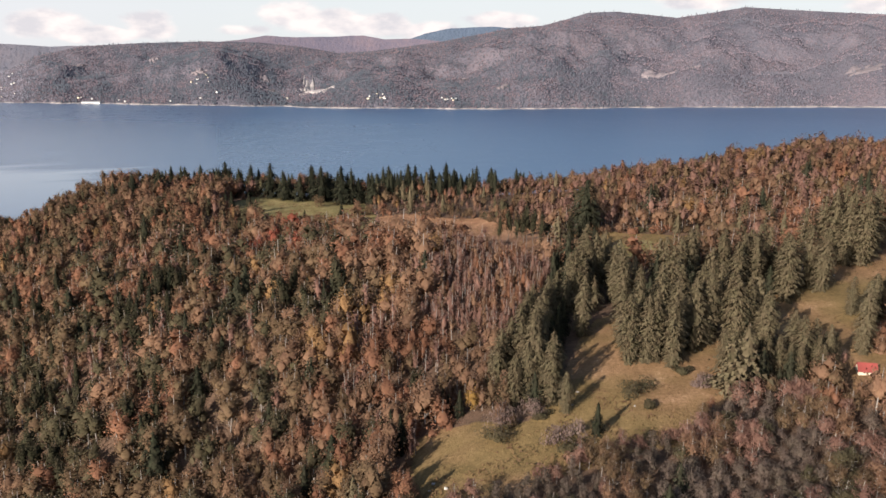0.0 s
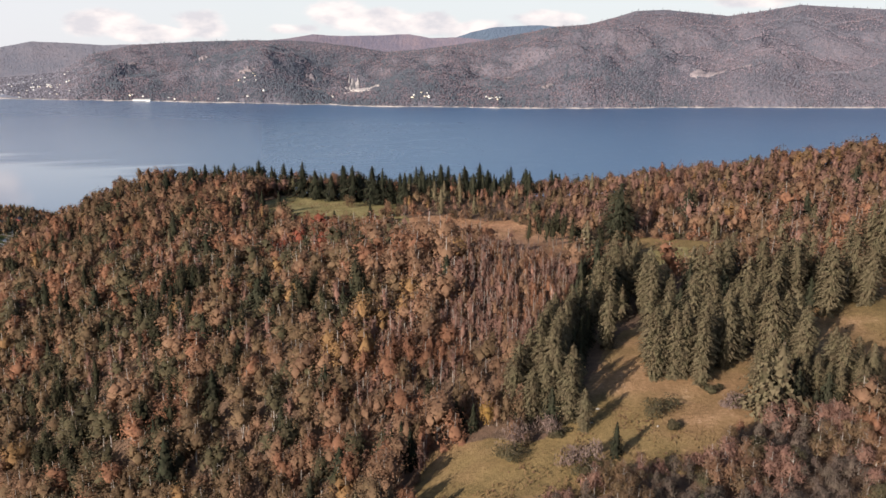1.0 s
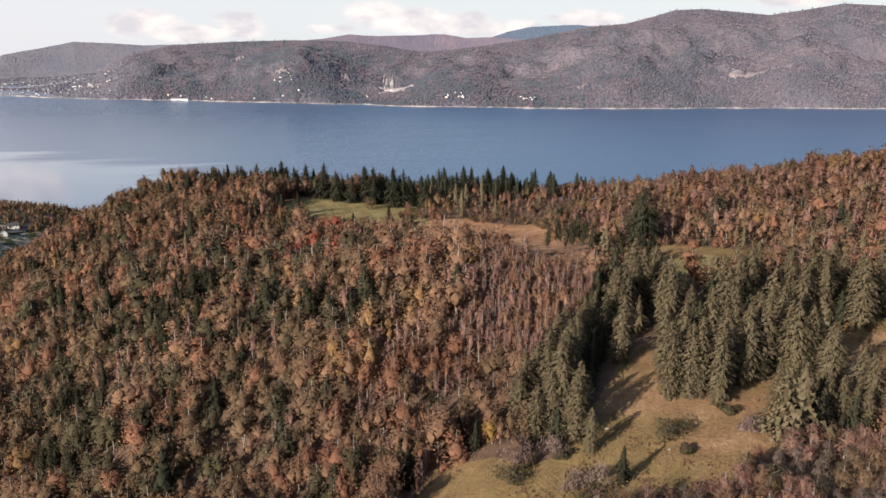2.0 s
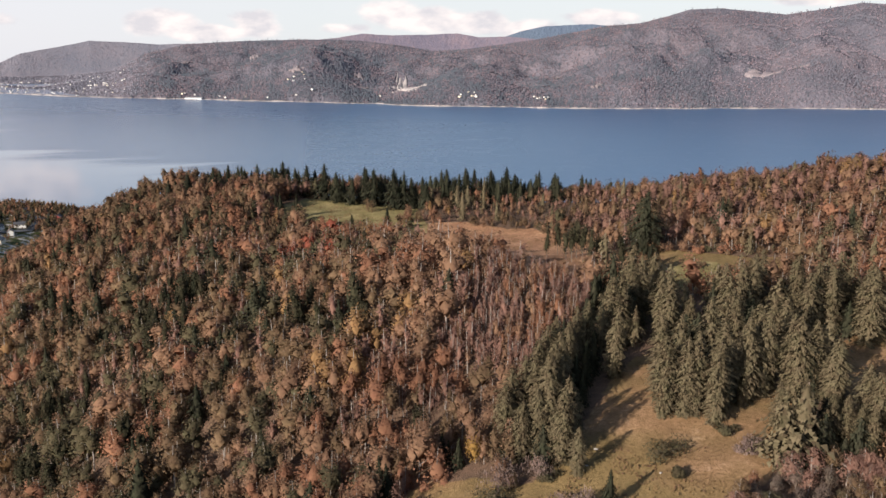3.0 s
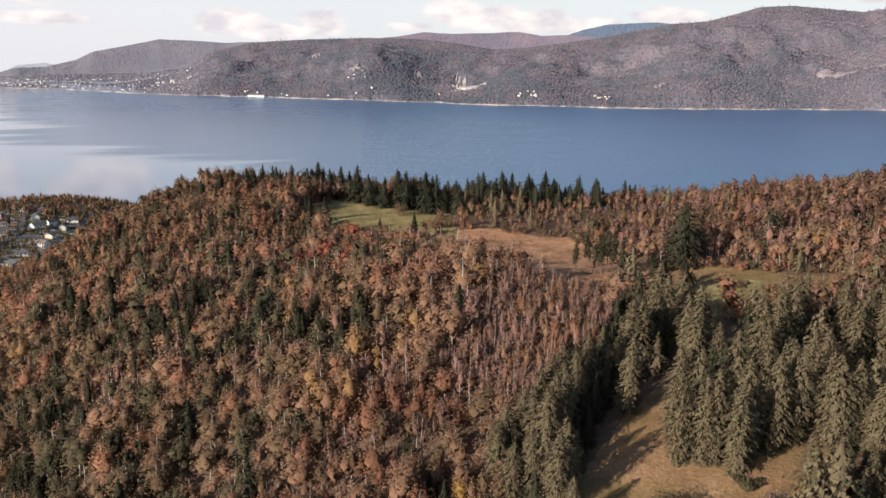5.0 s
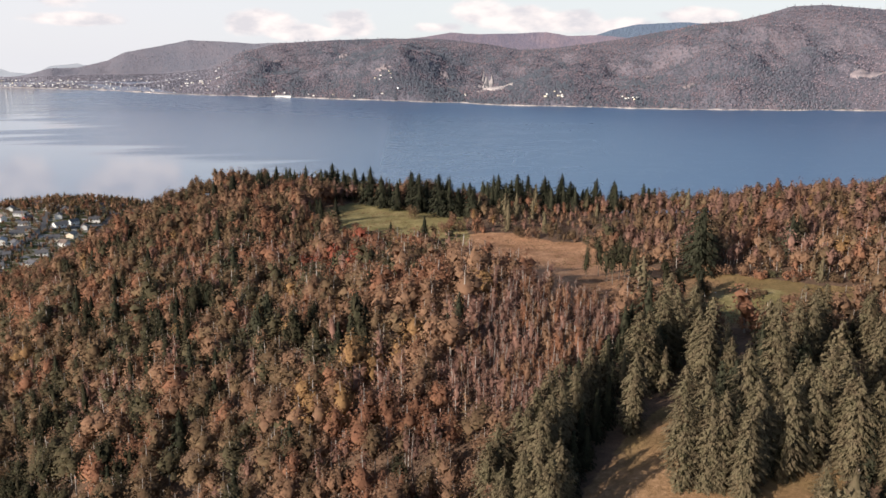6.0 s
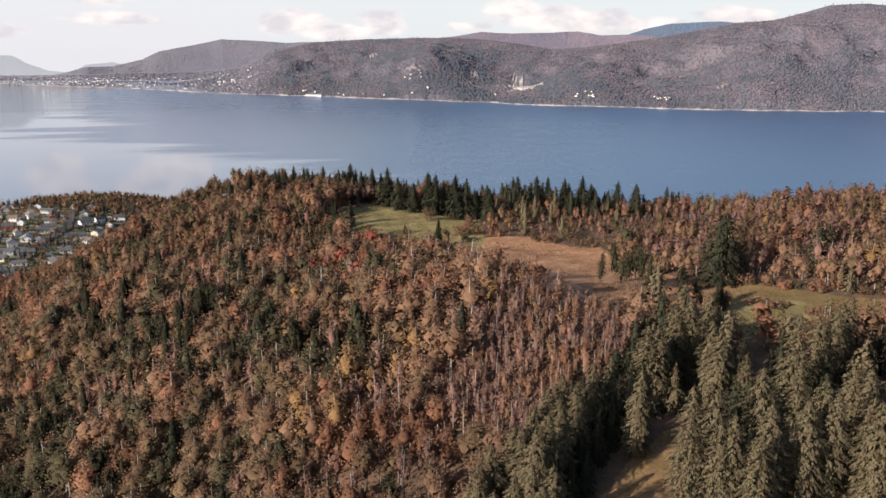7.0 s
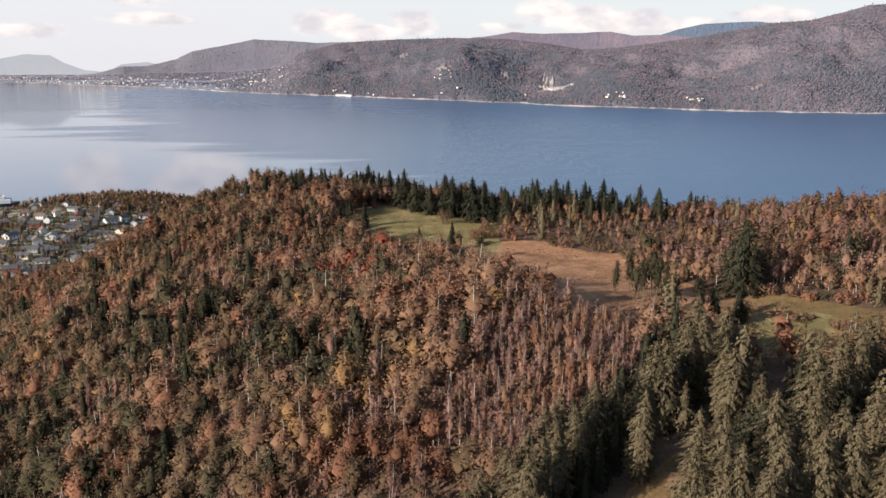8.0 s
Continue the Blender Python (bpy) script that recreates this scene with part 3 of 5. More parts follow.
def far_woods():
    """Thousands of tree tops on the mountainside."""
    rng = np.random.default_rng(5)
    n = 68000
    az, v = rng.uniform(-50, 33, n), rng.uniform(0.004, 1.0, n) ** 1.15
    x, y, z = front_place(az, v)
    z = z + 1.5
    patch = roll_noise(np.radians(az), np.hypot(x, y), 260, 12.0, 5)
    fall = np.array([noise.fractal(Vector((p * 1.1 + q * 2.0, q * 2.2, 4.0)), 1, 2, 4) for p, q in zip(az, v)])
    conifer = rng.random(n) < np.clip(0.6 + patch * 1.5 + fall * 0.9 - 0.62 * v + 0.34 * np.exp(-((az + 17) / 9) ** 2) - 0.05 * (az > 8), 0.28, 0.95)
    rusty = rng.random(n) < np.clip((v - 0.55) * 2.2 + fall * 1.2 + 0.15 * (az > -8) - 0.9 * (az < -12), 0.03, 0.9)
    keep = (az > -28) | (rng.random(n) < 0.45)
    keep &= rng.random(n) < np.where(v < 0.1, 0.85, np.where(v > 0.955, 0.35, 1.0))
    for ca, cv, wide, high in CLIFFS:
        keep &= (((az - ca) / (math.degrees(wide / 3500) * 0.5)) ** 2 + ((v - cv + 0.012) / (high * 0.5)) ** 2 > rng.uniform(0.05, 1.1, n))
    # Haze painted by bearing: paler trees towards the east and the far west.
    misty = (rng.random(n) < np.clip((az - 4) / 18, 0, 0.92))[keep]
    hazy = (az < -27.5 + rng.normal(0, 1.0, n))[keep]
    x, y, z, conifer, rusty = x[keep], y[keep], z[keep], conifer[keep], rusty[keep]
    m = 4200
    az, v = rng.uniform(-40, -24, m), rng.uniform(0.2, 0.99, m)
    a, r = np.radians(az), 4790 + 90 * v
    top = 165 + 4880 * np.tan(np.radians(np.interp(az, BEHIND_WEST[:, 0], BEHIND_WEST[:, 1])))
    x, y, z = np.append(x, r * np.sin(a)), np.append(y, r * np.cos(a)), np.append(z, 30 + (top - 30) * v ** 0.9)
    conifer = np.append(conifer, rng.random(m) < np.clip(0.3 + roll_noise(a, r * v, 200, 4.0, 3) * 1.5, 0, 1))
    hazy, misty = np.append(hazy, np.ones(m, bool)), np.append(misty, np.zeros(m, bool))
    rusty = np.append(rusty, rng.random(m) < 0.08)
    verts, faces, index = [], [], []
    count = 0
    for px, py, pz, cone, pale, warm, mist in zip(x, y, z, conifer, hazy, rusty, misty):
        s = rng.uniform(0.6, 1.25) * (0.5 if pale else 0.68)
        if cone:
            h, w, turn = 14 * s, 3.6 * s, rng.uniform(0, 6.3)
            ring = [(px + w * math.cos(turn + k * 1.571), py + w * math.sin(turn + k * 1.571), pz + 1) for k in range(4)]
            verts += ring + [(px, py, pz + h)]
            faces += [(count + k, count + (k + 1) % 4, count + 4) for k in range(4)]
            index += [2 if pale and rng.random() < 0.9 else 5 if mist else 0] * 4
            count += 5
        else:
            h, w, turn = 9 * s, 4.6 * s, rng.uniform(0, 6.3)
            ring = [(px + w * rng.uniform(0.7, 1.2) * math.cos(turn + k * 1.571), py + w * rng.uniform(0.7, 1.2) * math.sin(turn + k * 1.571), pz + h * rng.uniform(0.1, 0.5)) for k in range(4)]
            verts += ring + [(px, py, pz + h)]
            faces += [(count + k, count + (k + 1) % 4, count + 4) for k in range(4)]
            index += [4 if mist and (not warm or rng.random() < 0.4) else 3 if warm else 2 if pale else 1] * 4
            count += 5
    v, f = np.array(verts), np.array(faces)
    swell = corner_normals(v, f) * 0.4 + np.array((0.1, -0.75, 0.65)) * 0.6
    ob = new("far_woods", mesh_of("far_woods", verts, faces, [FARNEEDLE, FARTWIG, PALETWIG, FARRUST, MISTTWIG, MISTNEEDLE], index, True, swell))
    tagged(ob, "mixed conifers and bare birches across the fjord, tinted with haze", "woods", kind="stuff")


far_woods()


def shore_rocks():
    az = np.linspace(-50, 34, 900)
    x0, y0, z0 = front_place(az, np.zeros(900))
    out = np.stack([x0, y0], 1) / np.hypot(x0, y0)[:, None]
    verts, faces = [], []
    rng = np.random.default_rng(3)
    up = 0.5 + 4.5 * np.abs(roll_noise(np.radians(az), np.hypot(x0, y0), 60, 1.0, 4)) + rng.uniform(-1, 1, 900)
    for i in range(900):
        b = z0[i] + 3
        verts += [(x0[i] - out[i, 0] * 8, y0[i] - out[i, 1] * 8, b - 1), (x0[i] - out[i, 0] * 4, y0[i] - out[i, 1] * 4, b + up[i]), (x0[i] + out[i, 0] * 14, y0[i] + out[i, 1] * 14, b + up[i] + 2)]
        if i:
            k = 3 * i
            faces += [(k - 3, k, k + 1, k - 2), (k - 2, k + 1, k + 2, k - 1)]
    tagged(new("shore", mesh_of("shore", verts, faces, [SHORE])), "pale bare rock along the far waterline", "shore", kind="structure")


shore_rocks()


def cliff(az, v, wide, high, seed, rock):
    """A bare rock face that stands proud of the mountainside."""
    rng = np.random.default_rng(seed)
    k = 22
    spread = math.degrees(wide / 3500)
    U, W = np.meshgrid(np.linspace(-1, 1, k), np.linspace(-1, 1, k))
    A = az + U * spread / 2 + rng.normal(0, spread * 0.012, U.shape)
    Vv = v + W * high / 2 + rng.normal(0, high * 0.015, U.shape)
    x, y, z = front_place(A, np.clip(Vv, 0.01, 1))
    ragged = np.array([noise.fractal(Vector((p * 2.4 + seed * 7, q * 1.5, seed)), 1.0, 2.0, 4) for p, q in zip(U.ravel(), W.ravel())]).reshape(U.shape)
    proud = 9 - 26 * np.clip(np.hypot(U, W) + ragged * 0.7 - 0.42, 0, 1)
    d = np.hypot(x, y)
    x, y, z = x - x / d * proud, y - y / d * proud, z + proud * 0.5
    tagged(new("cliff", strip_mesh("cliff", x, y, z, rock)), "pale bare rock face among the far trees", "cliff", group="far rock faces")


for i, (az, v, wide, high) in enumerate(CLIFFS):
    cliff(az, v, wide, high, i, PALEROCK if i < 3 else ROCK)


# ---- trees ----
def sprigs(rng, centres, n, size, droop=0.0):
    """n small leaf clumps spread over lobes given as x, y, z, radius, half height."""
    c = np.asarray(centres, float)
    weight = c[:, 3] ** 2 * c[:, 4]
    which = rng.choice(len(c), n, p=weight / weight.sum())
    d = rng.normal(size=(n, 3))
    d /= np.linalg.norm(d, axis=1)[:, None]
    far = rng.uniform(0.3, 1.15, n) ** 0.4
    p = c[which, :3] + d * far[:, None] * np.stack([c[which, 3], c[which, 3], c[which, 4]], 1)
    middle = (c * weight[:, None]).sum(0)[:3] / weight.sum()
    face = p - middle
    face[:, 2] *= 0.6
    face = face / (np.linalg.norm(face, axis=1)[:, None] + 1e-6) * 0.8 + d * 0.6 + rng.normal(size=(n, 3)) * 0.5 + (0, 0, 0.25)
    a = np.cross(face, rng.normal(size=(n, 3)))
    b = np.cross(face, a)
    a /= np.linalg.norm(a, axis=1)[:, None]
    b /= np.linalg.norm(b, axis=1)[:, None]
    s = size * rng.uniform(0.6, 1.4, n)[:, None]
    verts = np.stack([p + a * s * 0.62, p - a * s * 0.35 + b * s * 0.5, p - a * s * 0.3 - b * s * 0.52], 1).reshape(-1, 3)
    verts[:, 2] -= droop * rng.uniform(0, 1, len(verts))
    return verts, np.arange(3 * n).reshape(-1, 3)


def stem(rng, height, r0, r1, lean=0.3, sides=4, rings=4):
    z = np.linspace(-0.4, height, rings)
    bend = np.cumsum(rng.normal(0, lean / rings, (rings, 2)), axis=0)
    verts, faces = [], []
    for i in range(rings):
        r = r0 + (r1 - r0) * i / (rings - 1)
        verts += [(bend[i, 0] + r * math.cos(6.283 * k / sides), bend[i, 1] + r * math.sin(6.283 * k / sides), z[i]) for k in range(sides)]
        if i:
            for k in range(sides):
                a, b = (i - 1) * sides + k, (i - 1) * sides + (k + 1) % sides
                faces += [(a, b, b + sides), (a, b + sides, a + sides)]
    return np.array(verts), np.array(faces)


def joined(*parts):
    verts, faces, n = [], [], 0
    for v, f in parts:
        verts.append(v)
        faces.append(f + n)
        n += len(v)
    return np.concatenate(verts), np.concatenate(faces)


def limbs(rng, height, n, reach, thick=0.05, low=0.35, rise=0.8):
    """Boughs that leave the stem upwards, as slender three-sided spikes."""
    out = []
    for i in range(n):
        z = height * rng.uniform(low, 0.95)
        a, l = rng.uniform(0, 6.283), reach * rng.uniform(0.5, 1.1) * (1.15 - z / height)
        tip = np.array([l * math.cos(a), l * math.sin(a), z + l * rise * rng.uniform(0.6, 1.4)])
        side = np.array([-math.sin(a), math.cos(a), 0]) * thick
        root = np.array([0, 0, z])
        out.append((np.array([root + side, root - side, root + (0, 0, thick * 2), tip]), np.array([(0, 1, 3), (1, 2, 3), (2, 0, 3)])))
    return joined(*out)


def birch_template(seed, height=10.0, wide=2.3, leaves=420, size=0.34, slim=False, base=0.1, thin=False):
    """A lumpy upright crown: boughs carry rounded lobes, and small sprigs roughen every lobe. Gives corners, triangles and soft normals."""
    rng = np.random.default_rng(seed)
    tall = height * (0.96 - base)
    lobes = [(0.0, 0.0, height * base + tall * 0.5, wide * (0.72 if slim else 0.7), tall * 0.5)]
    n = 2 if leaves < 40 else 4 if leaves < 180 else 5 if leaves < 400 else 7
    for i in range(1, n):
        u = rng.uniform(0.2, 0.78)
        a, out = i * 2.4 + rng.uniform(-0.6, 0.6), wide * rng.uniform(0.35, 0.6) * (1.1 - 0.6 * u) * (0.5 if slim else 1.0)
        lobes.append((out * math.cos(a), out * math.sin(a), height * base + tall * u, wide * rng.uniform(0.36, 0.5), tall * rng.uniform(0.2, 0.3)))
    c = np.array(lobes)
    core_v, core_f, core_n, k = [], [], [], 0
    oct_v, oct_f = np.array([(1, 0, 0), (0, 1, 0), (-1, 0, 0), (0, -1, 0), (0, 0, 1), (0, 0, -1)], float), np.array([(0, 1, 4), (1, 2, 4), (2, 3, 4), (3, 0, 4), (1, 0, 5), (2, 1, 5), (3, 2, 5), (0, 3, 5)])
    for x, y, z, r, h in lobes:
        shape = oct_v * rng.uniform(0.7, 1.0, (6, 1)) * (r, r, h) * (0.4 if thin else 0.66)
        core_v.append(shape + (x, y, z))
        core_f.append(oct_f + k)
        core_n.append(oct_v)
        k += 6
    weight = c[:, 3] * (c[:, 3] + c[:, 4])
    which = rng.choice(n, leaves, p=weight / weight.sum())
    d = rng.normal(size=(leaves, 3))
    d[:, 2] += 0.25
    d /= np.linalg.norm(d, axis=1)[:, None]
    far = rng.uniform(0.5, 1.28, leaves)
    taper = c[which, 3] * far * (1 - 0.3 * np.clip(d[:, 2], 0, 1))
    p = c[which, :3] + d * np.stack([taper, taper, c[which, 4] * np.minimum(far, 1.0)], 1)
    face = d + rng.normal(0, 0.55, (leaves, 3))
    side = np.cross(face, np.array((0.0, 0.0, 1.0)) + rng.normal(0, 0.7, (leaves, 3)))
    side /= np.linalg.norm(side, axis=1)[:, None] + 1e-6
    up = np.cross(side, face)
    up /= np.linalg.norm(up, axis=1)[:, None] + 1e-6
    s = size * rng.uniform(0.55, 1.4, leaves)[:, None]
    long, broad = (1.5, 0.2) if thin else (0.85, 0.5)
    verts = np.stack([p + up * s * long, p - up * s * long * 0.7 + side * s * broad, p - up * s * long * 0.6 - side * s * broad], 1).reshape(-1, 3)
    v = np.concatenate(core_v + [verts])
    f = np.concatenate(core_f + [np.arange(3 * leaves).reshape(-1, 3) + k])
    bulge = np.concatenate(core_n + [np.repeat(d, 3, axis=0)])
    whole = np.stack([v[:, 0], v[:, 1], (v[:, 2] - 0.45 * height) * 0.5], 1)
    whole /= np.linalg.norm(whole, axis=1)[:, None] + 1e-6
    soft = bulge * 0.3 + whole * 0.42 + (0, 0, 0.5)
    face = np.cross(v[f[:, 1]] - v[f[:, 0]], v[f[:, 2]] - v[f[:, 0]])
    f = np.where(((face * soft[f].mean(1)).sum(1) < 0)[:, None], f[:, ::-1], f)
    soft = soft / np.linalg.norm(soft, axis=1)[:, None] + 0.6 * corner_normals(v, f)
    soft /= np.linalg.norm(soft, axis=1)[:, None] + 1e-9
    wood = stem(rng, height * 0.93, 0.15, 0.03, 0.5, 4 if leaves > 400 else 3, 4 if leaves > 400 else 3)
    if leaves > 400:
        wood = joined(wood, limbs(rng, height * 0.85, 6, wide * 0.8, 0.04, base + 0.05, 0.9))
    return wood, (v, f, soft)


def bare_template(seed, height=8.0, wide=2.6, twigs=520):
    wood, crown = birch_template(seed, height, wide, twigs, 0.34, False, 0.1, True)
    rng = np.random.default_rng(seed)
    return joined(wood, limbs(rng, height * 0.8, 14, wide * 1.3, 0.05, 0.15, 1.1)), crown


def spruce_template(seed, height=16.0, wide=2.7, gap=0.5, per=10, low=0.04, ragged=0.3, tufts=5, column=0.62):
    """Whorls of drooping boughs with hanging tufts round a straight stem: a column with a pointed top."""
    rng = np.random.default_rng(seed)
    wood = stem(rng, height * 0.98, 0.2, 0.03, 0.15, 5)
    slight = min(1.2, 5.0 / tufts) ** 0.6
    verts, faces, n = [], [], 0
    z = height * low
    while z < height * 0.985:
        u = z / height
        reach = wide * min(1.0, (1 - u) / column) ** (0.62 if column < 0.6 else 0.85) * (0.9 + 0.1 * math.sin(z * 1.7 + seed)) * (0.72 + 0.28 * min(1.0, u / 0.3))
        count = max(4, int(per * (0.4 + 0.6 * min(1.0, (1 - u) / 0.6))))
        for k in range(count):
            a = 6.283 * (k + rng.uniform(-0.45, 0.45)) / count + z * 1.3
            l = max(0.15, reach * rng.uniform(1 - ragged, 1 + ragged * 0.4))
            out, side = np.array([math.cos(a), math.sin(a), 0]), np.array([-math.sin(a), math.cos(a), 0])
            droop = rng.uniform(0.15, 0.45)
            for q in range(tufts):
                f = 0.45 + 0.55 * (q + rng.uniform(0, 1)) / tufts
                spot = out * l * f + (0, 0, z - l * droop * f * f + 0.12 * l * f) + side * rng.normal(0, 0.14) * (0.4 + l * 0.4)
                w, hang = rng.uniform(0.1, 0.23) * (0.55 + 0.3 * l) * slight, rng.uniform(0.25, 0.55) * (0.5 + 0.25 * l) * slight
                tip = spot + out * rng.uniform(0.1, 0.45) * l * 0.5 - (0, 0, hang)
                verts += [spot + side * w + (0, 0, 0.08), spot - side * w + (0, 0, 0.08), tip + side * rng.normal(0, 0.1)]
                faces.append((n, n + 1, n + 2))
                n += 3
        z += gap * (0.75 + 0.5 * rng.random()) * (1.15 - 0.55 * u)
    body = [(low + 0.02, 0.24), (0.4, 0.22 if column < 0.8 else 0.3), (0.7, 0.16 if column < 0.8 else 0.15), (0.97, 0.02)]
    for i, (u, r) in enumerate(body):
        verts += [np.array((wide * r * math.cos(6.283 * k / 7), wide * r * math.sin(6.283 * k / 7), height * u)) for k in range(7)]
        if i:
            for k in range(7):
                p, q = n + (i - 1) * 7 + k, n + (i - 1) * 7 + (k + 1) % 7
                faces += [(p, q, q + 7), (p, q + 7, p + 7)]
    n += 28
    verts += [np.array((0.1, 0, height * 0.95)), np.array((-0.06, 0.1, height * 0.95)), np.array((-0.06, -0.1, height * 0.95)), np.array((0, 0, height * 1.03))]
    faces += [(n, n + 1, n + 3), (n + 1, n + 2, n + 3), (n + 2, n, n + 3)]
    return wood, (np.array(verts), np.array(faces))


def tree_thing(name, wood, crown, bark, leaf, label, category="tree"):
    """A tree of its own, at the origin: stem and crown under one base."""
    base = tagged(new(name), label, category)
    piece("trunk", mesh_of("trunk", *wood, [bark]), base)
    v, f, soft = crown if len(crown) == 3 else (*crown, None)
    if name == "spruce":
        f, soft = billow(v, f, v[:, 2].max())
    piece("crown", mesh_of("crown", v, f, [leaf], None, True, soft), base)
    return base


USED = []


def plant(models, rows, rng, tall, sink=0.15, group=""):
    """Sets copies of the models at rows of x, y, height."""
    for x, y, h in rows:
        model = models[int(rng.integers(len(models)))]
        s = h / tall
        w = s * rng.uniform(0.9, 1.12)
        lean = Euler((rng.normal(0, 0.02), rng.normal(0, 0.02), rng.uniform(0, 6.283)))
        one = copy_thing(model, Matrix.Translation((x, y, float(land(x, y)) - sink)) @ lean.to_matrix().to_4x4())
        one.scale = (w, w, s)
        if group:
            one["group"] = group
        USED.append((x, y))


def retire(models):
    for m in models:
        for o in (*m.children_recursive, m):
            bpy.data.objects.remove(o)


rng = np.random.default_rng(11)
SPRUCE_LABEL = "tall brownish-green spruce with drooping boughs full of cones"
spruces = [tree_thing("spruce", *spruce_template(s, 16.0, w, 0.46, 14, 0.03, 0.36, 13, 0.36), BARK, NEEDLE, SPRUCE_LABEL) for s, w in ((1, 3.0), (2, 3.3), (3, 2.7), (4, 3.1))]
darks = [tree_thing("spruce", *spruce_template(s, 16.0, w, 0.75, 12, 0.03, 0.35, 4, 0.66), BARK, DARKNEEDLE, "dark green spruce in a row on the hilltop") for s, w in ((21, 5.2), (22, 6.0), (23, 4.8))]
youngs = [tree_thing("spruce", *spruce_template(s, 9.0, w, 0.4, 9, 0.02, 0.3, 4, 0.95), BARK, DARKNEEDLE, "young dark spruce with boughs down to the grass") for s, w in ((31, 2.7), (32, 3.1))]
firs = [tree_thing("spruce", *spruce_template(41, 21.0, 7.6, 0.75, 16, 0.03, 0.4, 10, 0.59), BARK, DARKNEEDLE, "broad dark solitary spruce with wide tiers")]

WALL = [(21.9, 148.5, 13), (24.5, 145.0, 8), (17.6, 152.7, 12), (20.0, 153.5, 13), (14.6, 151.5, 11), (23.4, 153.0, 13), (19.3, 172.1, 15), (17.3, 169.1, 14), (21.3, 176, 15), (24, 174.5, 14), (28.0, 187.0, 13), (33.2, 178.6, 14.5), (33.7, 195.1, 15), (36.1, 195.6, 15), (38.7, 204.8, 15), (40.4, 215.5, 16), (41.9, 206.8, 16), (14.9, 165.2, 13), (13, 160.4, 13), (11.5, 157.2, 12), (19.1, 160, 15), (20.5, 163.9, 15), (16.9, 161.2, 14.5), (21.8, 168.6, 15), (25.2, 181.9, 14)]
MIDDLE = [(45.7, 215.8, 16), (45.5, 200.5, 16), (46.4, 195.9, 16), (41.5, 172.6, 16), (44.1, 169.2, 17), (41.1, 162.5, 16), (50.9, 195.2, 12), (44.5, 161.9, 16), (46.4, 162.2, 17), (51.4, 164.5, 18), (52.2, 177.4, 17), (49.4, 159.2, 16), (58.9, 193.9, 17), (61.2, 208.6, 16), (59.4, 172.4, 18), (56.5, 167.3, 17), (60.4, 170.2, 17), (55.8, 165.3, 7), (66.6, 206.7, 18), (70.4, 214.5, 18), (63.9, 205.3, 17), (66.3, 186.3, 15), (68.4, 184.9, 15), (57.4, 180.8, 16)]
EAST = [(81, 220.2, 15), (65.6, 170.8, 17), (66.5, 168.3, 17), (68.9, 169.6, 16), (76.5, 196.9, 17), (80.1, 201.7, 18), (83.5, 205.8, 18), (88.2, 212.1, 18), (90.4, 213, 17), (71.5, 163.8, 15), (70.8, 163.6, 13), (91.9, 202.8, 17), (90, 201.6, 15), (63.6, 152.9, 10), (65.5, 150.3, 8.5), (62.6, 154.9, 9), (74.4, 157.7, 13), (70.9, 150.4, 9), (77.4, 151.7, 10), (59.5, 151.2, 5), (60.1, 158.4, 9), (68.2, 154.2, 9)]
TALL = [(114, 230.8, 20), (118.5, 234.2, 21), (123.9, 238.5, 22), (123.1, 230.3, 22), (121.1, 220.2, 22), (128.2, 228.2, 22), (104.5, 267.6, 14), (110.9, 261.8, 14), (106.9, 226.1, 18), (100, 200.3, 18), (89.6, 196.5, 18), (82.6, 223.9, 14), (98.9, 205, 18), (69.8, 214.8, 17), (82.5, 200.8, 17), (100, 174.4, 13), (91.3, 161.4, 17), (99.2, 182.3, 10), (116.6, 228.2, 20), (117, 221, 21)]
FIELDSIDE = [(26, 268, 10), (31, 265, 12), (35.5, 262, 9), (20, 272, 9), (29.3, 270.3, 13), (27.7, 264.4, 11), (33.2, 259.3, 11), (41.2, 249.6, 11), (44.6, 246.7, 10), (23.3, 274.8, 11), (-89, 354.2, 11), (-105.3, 364.6, 8), (-43.5, 328, 11), (-62.4, 345.9, 4), (-21.6, 307.8, 4), (50.6, 256.1, 8), (-102.5, 353.1, 7), (-14.9, 247.7, 9), (-17, 247.3, 8), (-11.5, 246.1, 8)]
RIDGE = [(-102.7, 419.8, 18), (-101, 422.7, 18), (-88.1, 402.3, 18), (-80.9, 389.7, 15), (-79.6, 400.3, 16), (-71.8, 388.9, 18), (-67.6, 388.3, 17), (-65.4, 390.5, 16), (-59.7, 381, 18), (-57.6, 388.3, 17), (-57.9, 403.6, 13), (-49.5, 378.9, 18), (-47, 380.7, 16), (-43.2, 377.1, 18), (-40, 376.5, 15), (-36.4, 377.1, 17), (-32.5, 373.4, 17), (-23.1, 385.4, 17), (-18.8, 400.2, 17)]
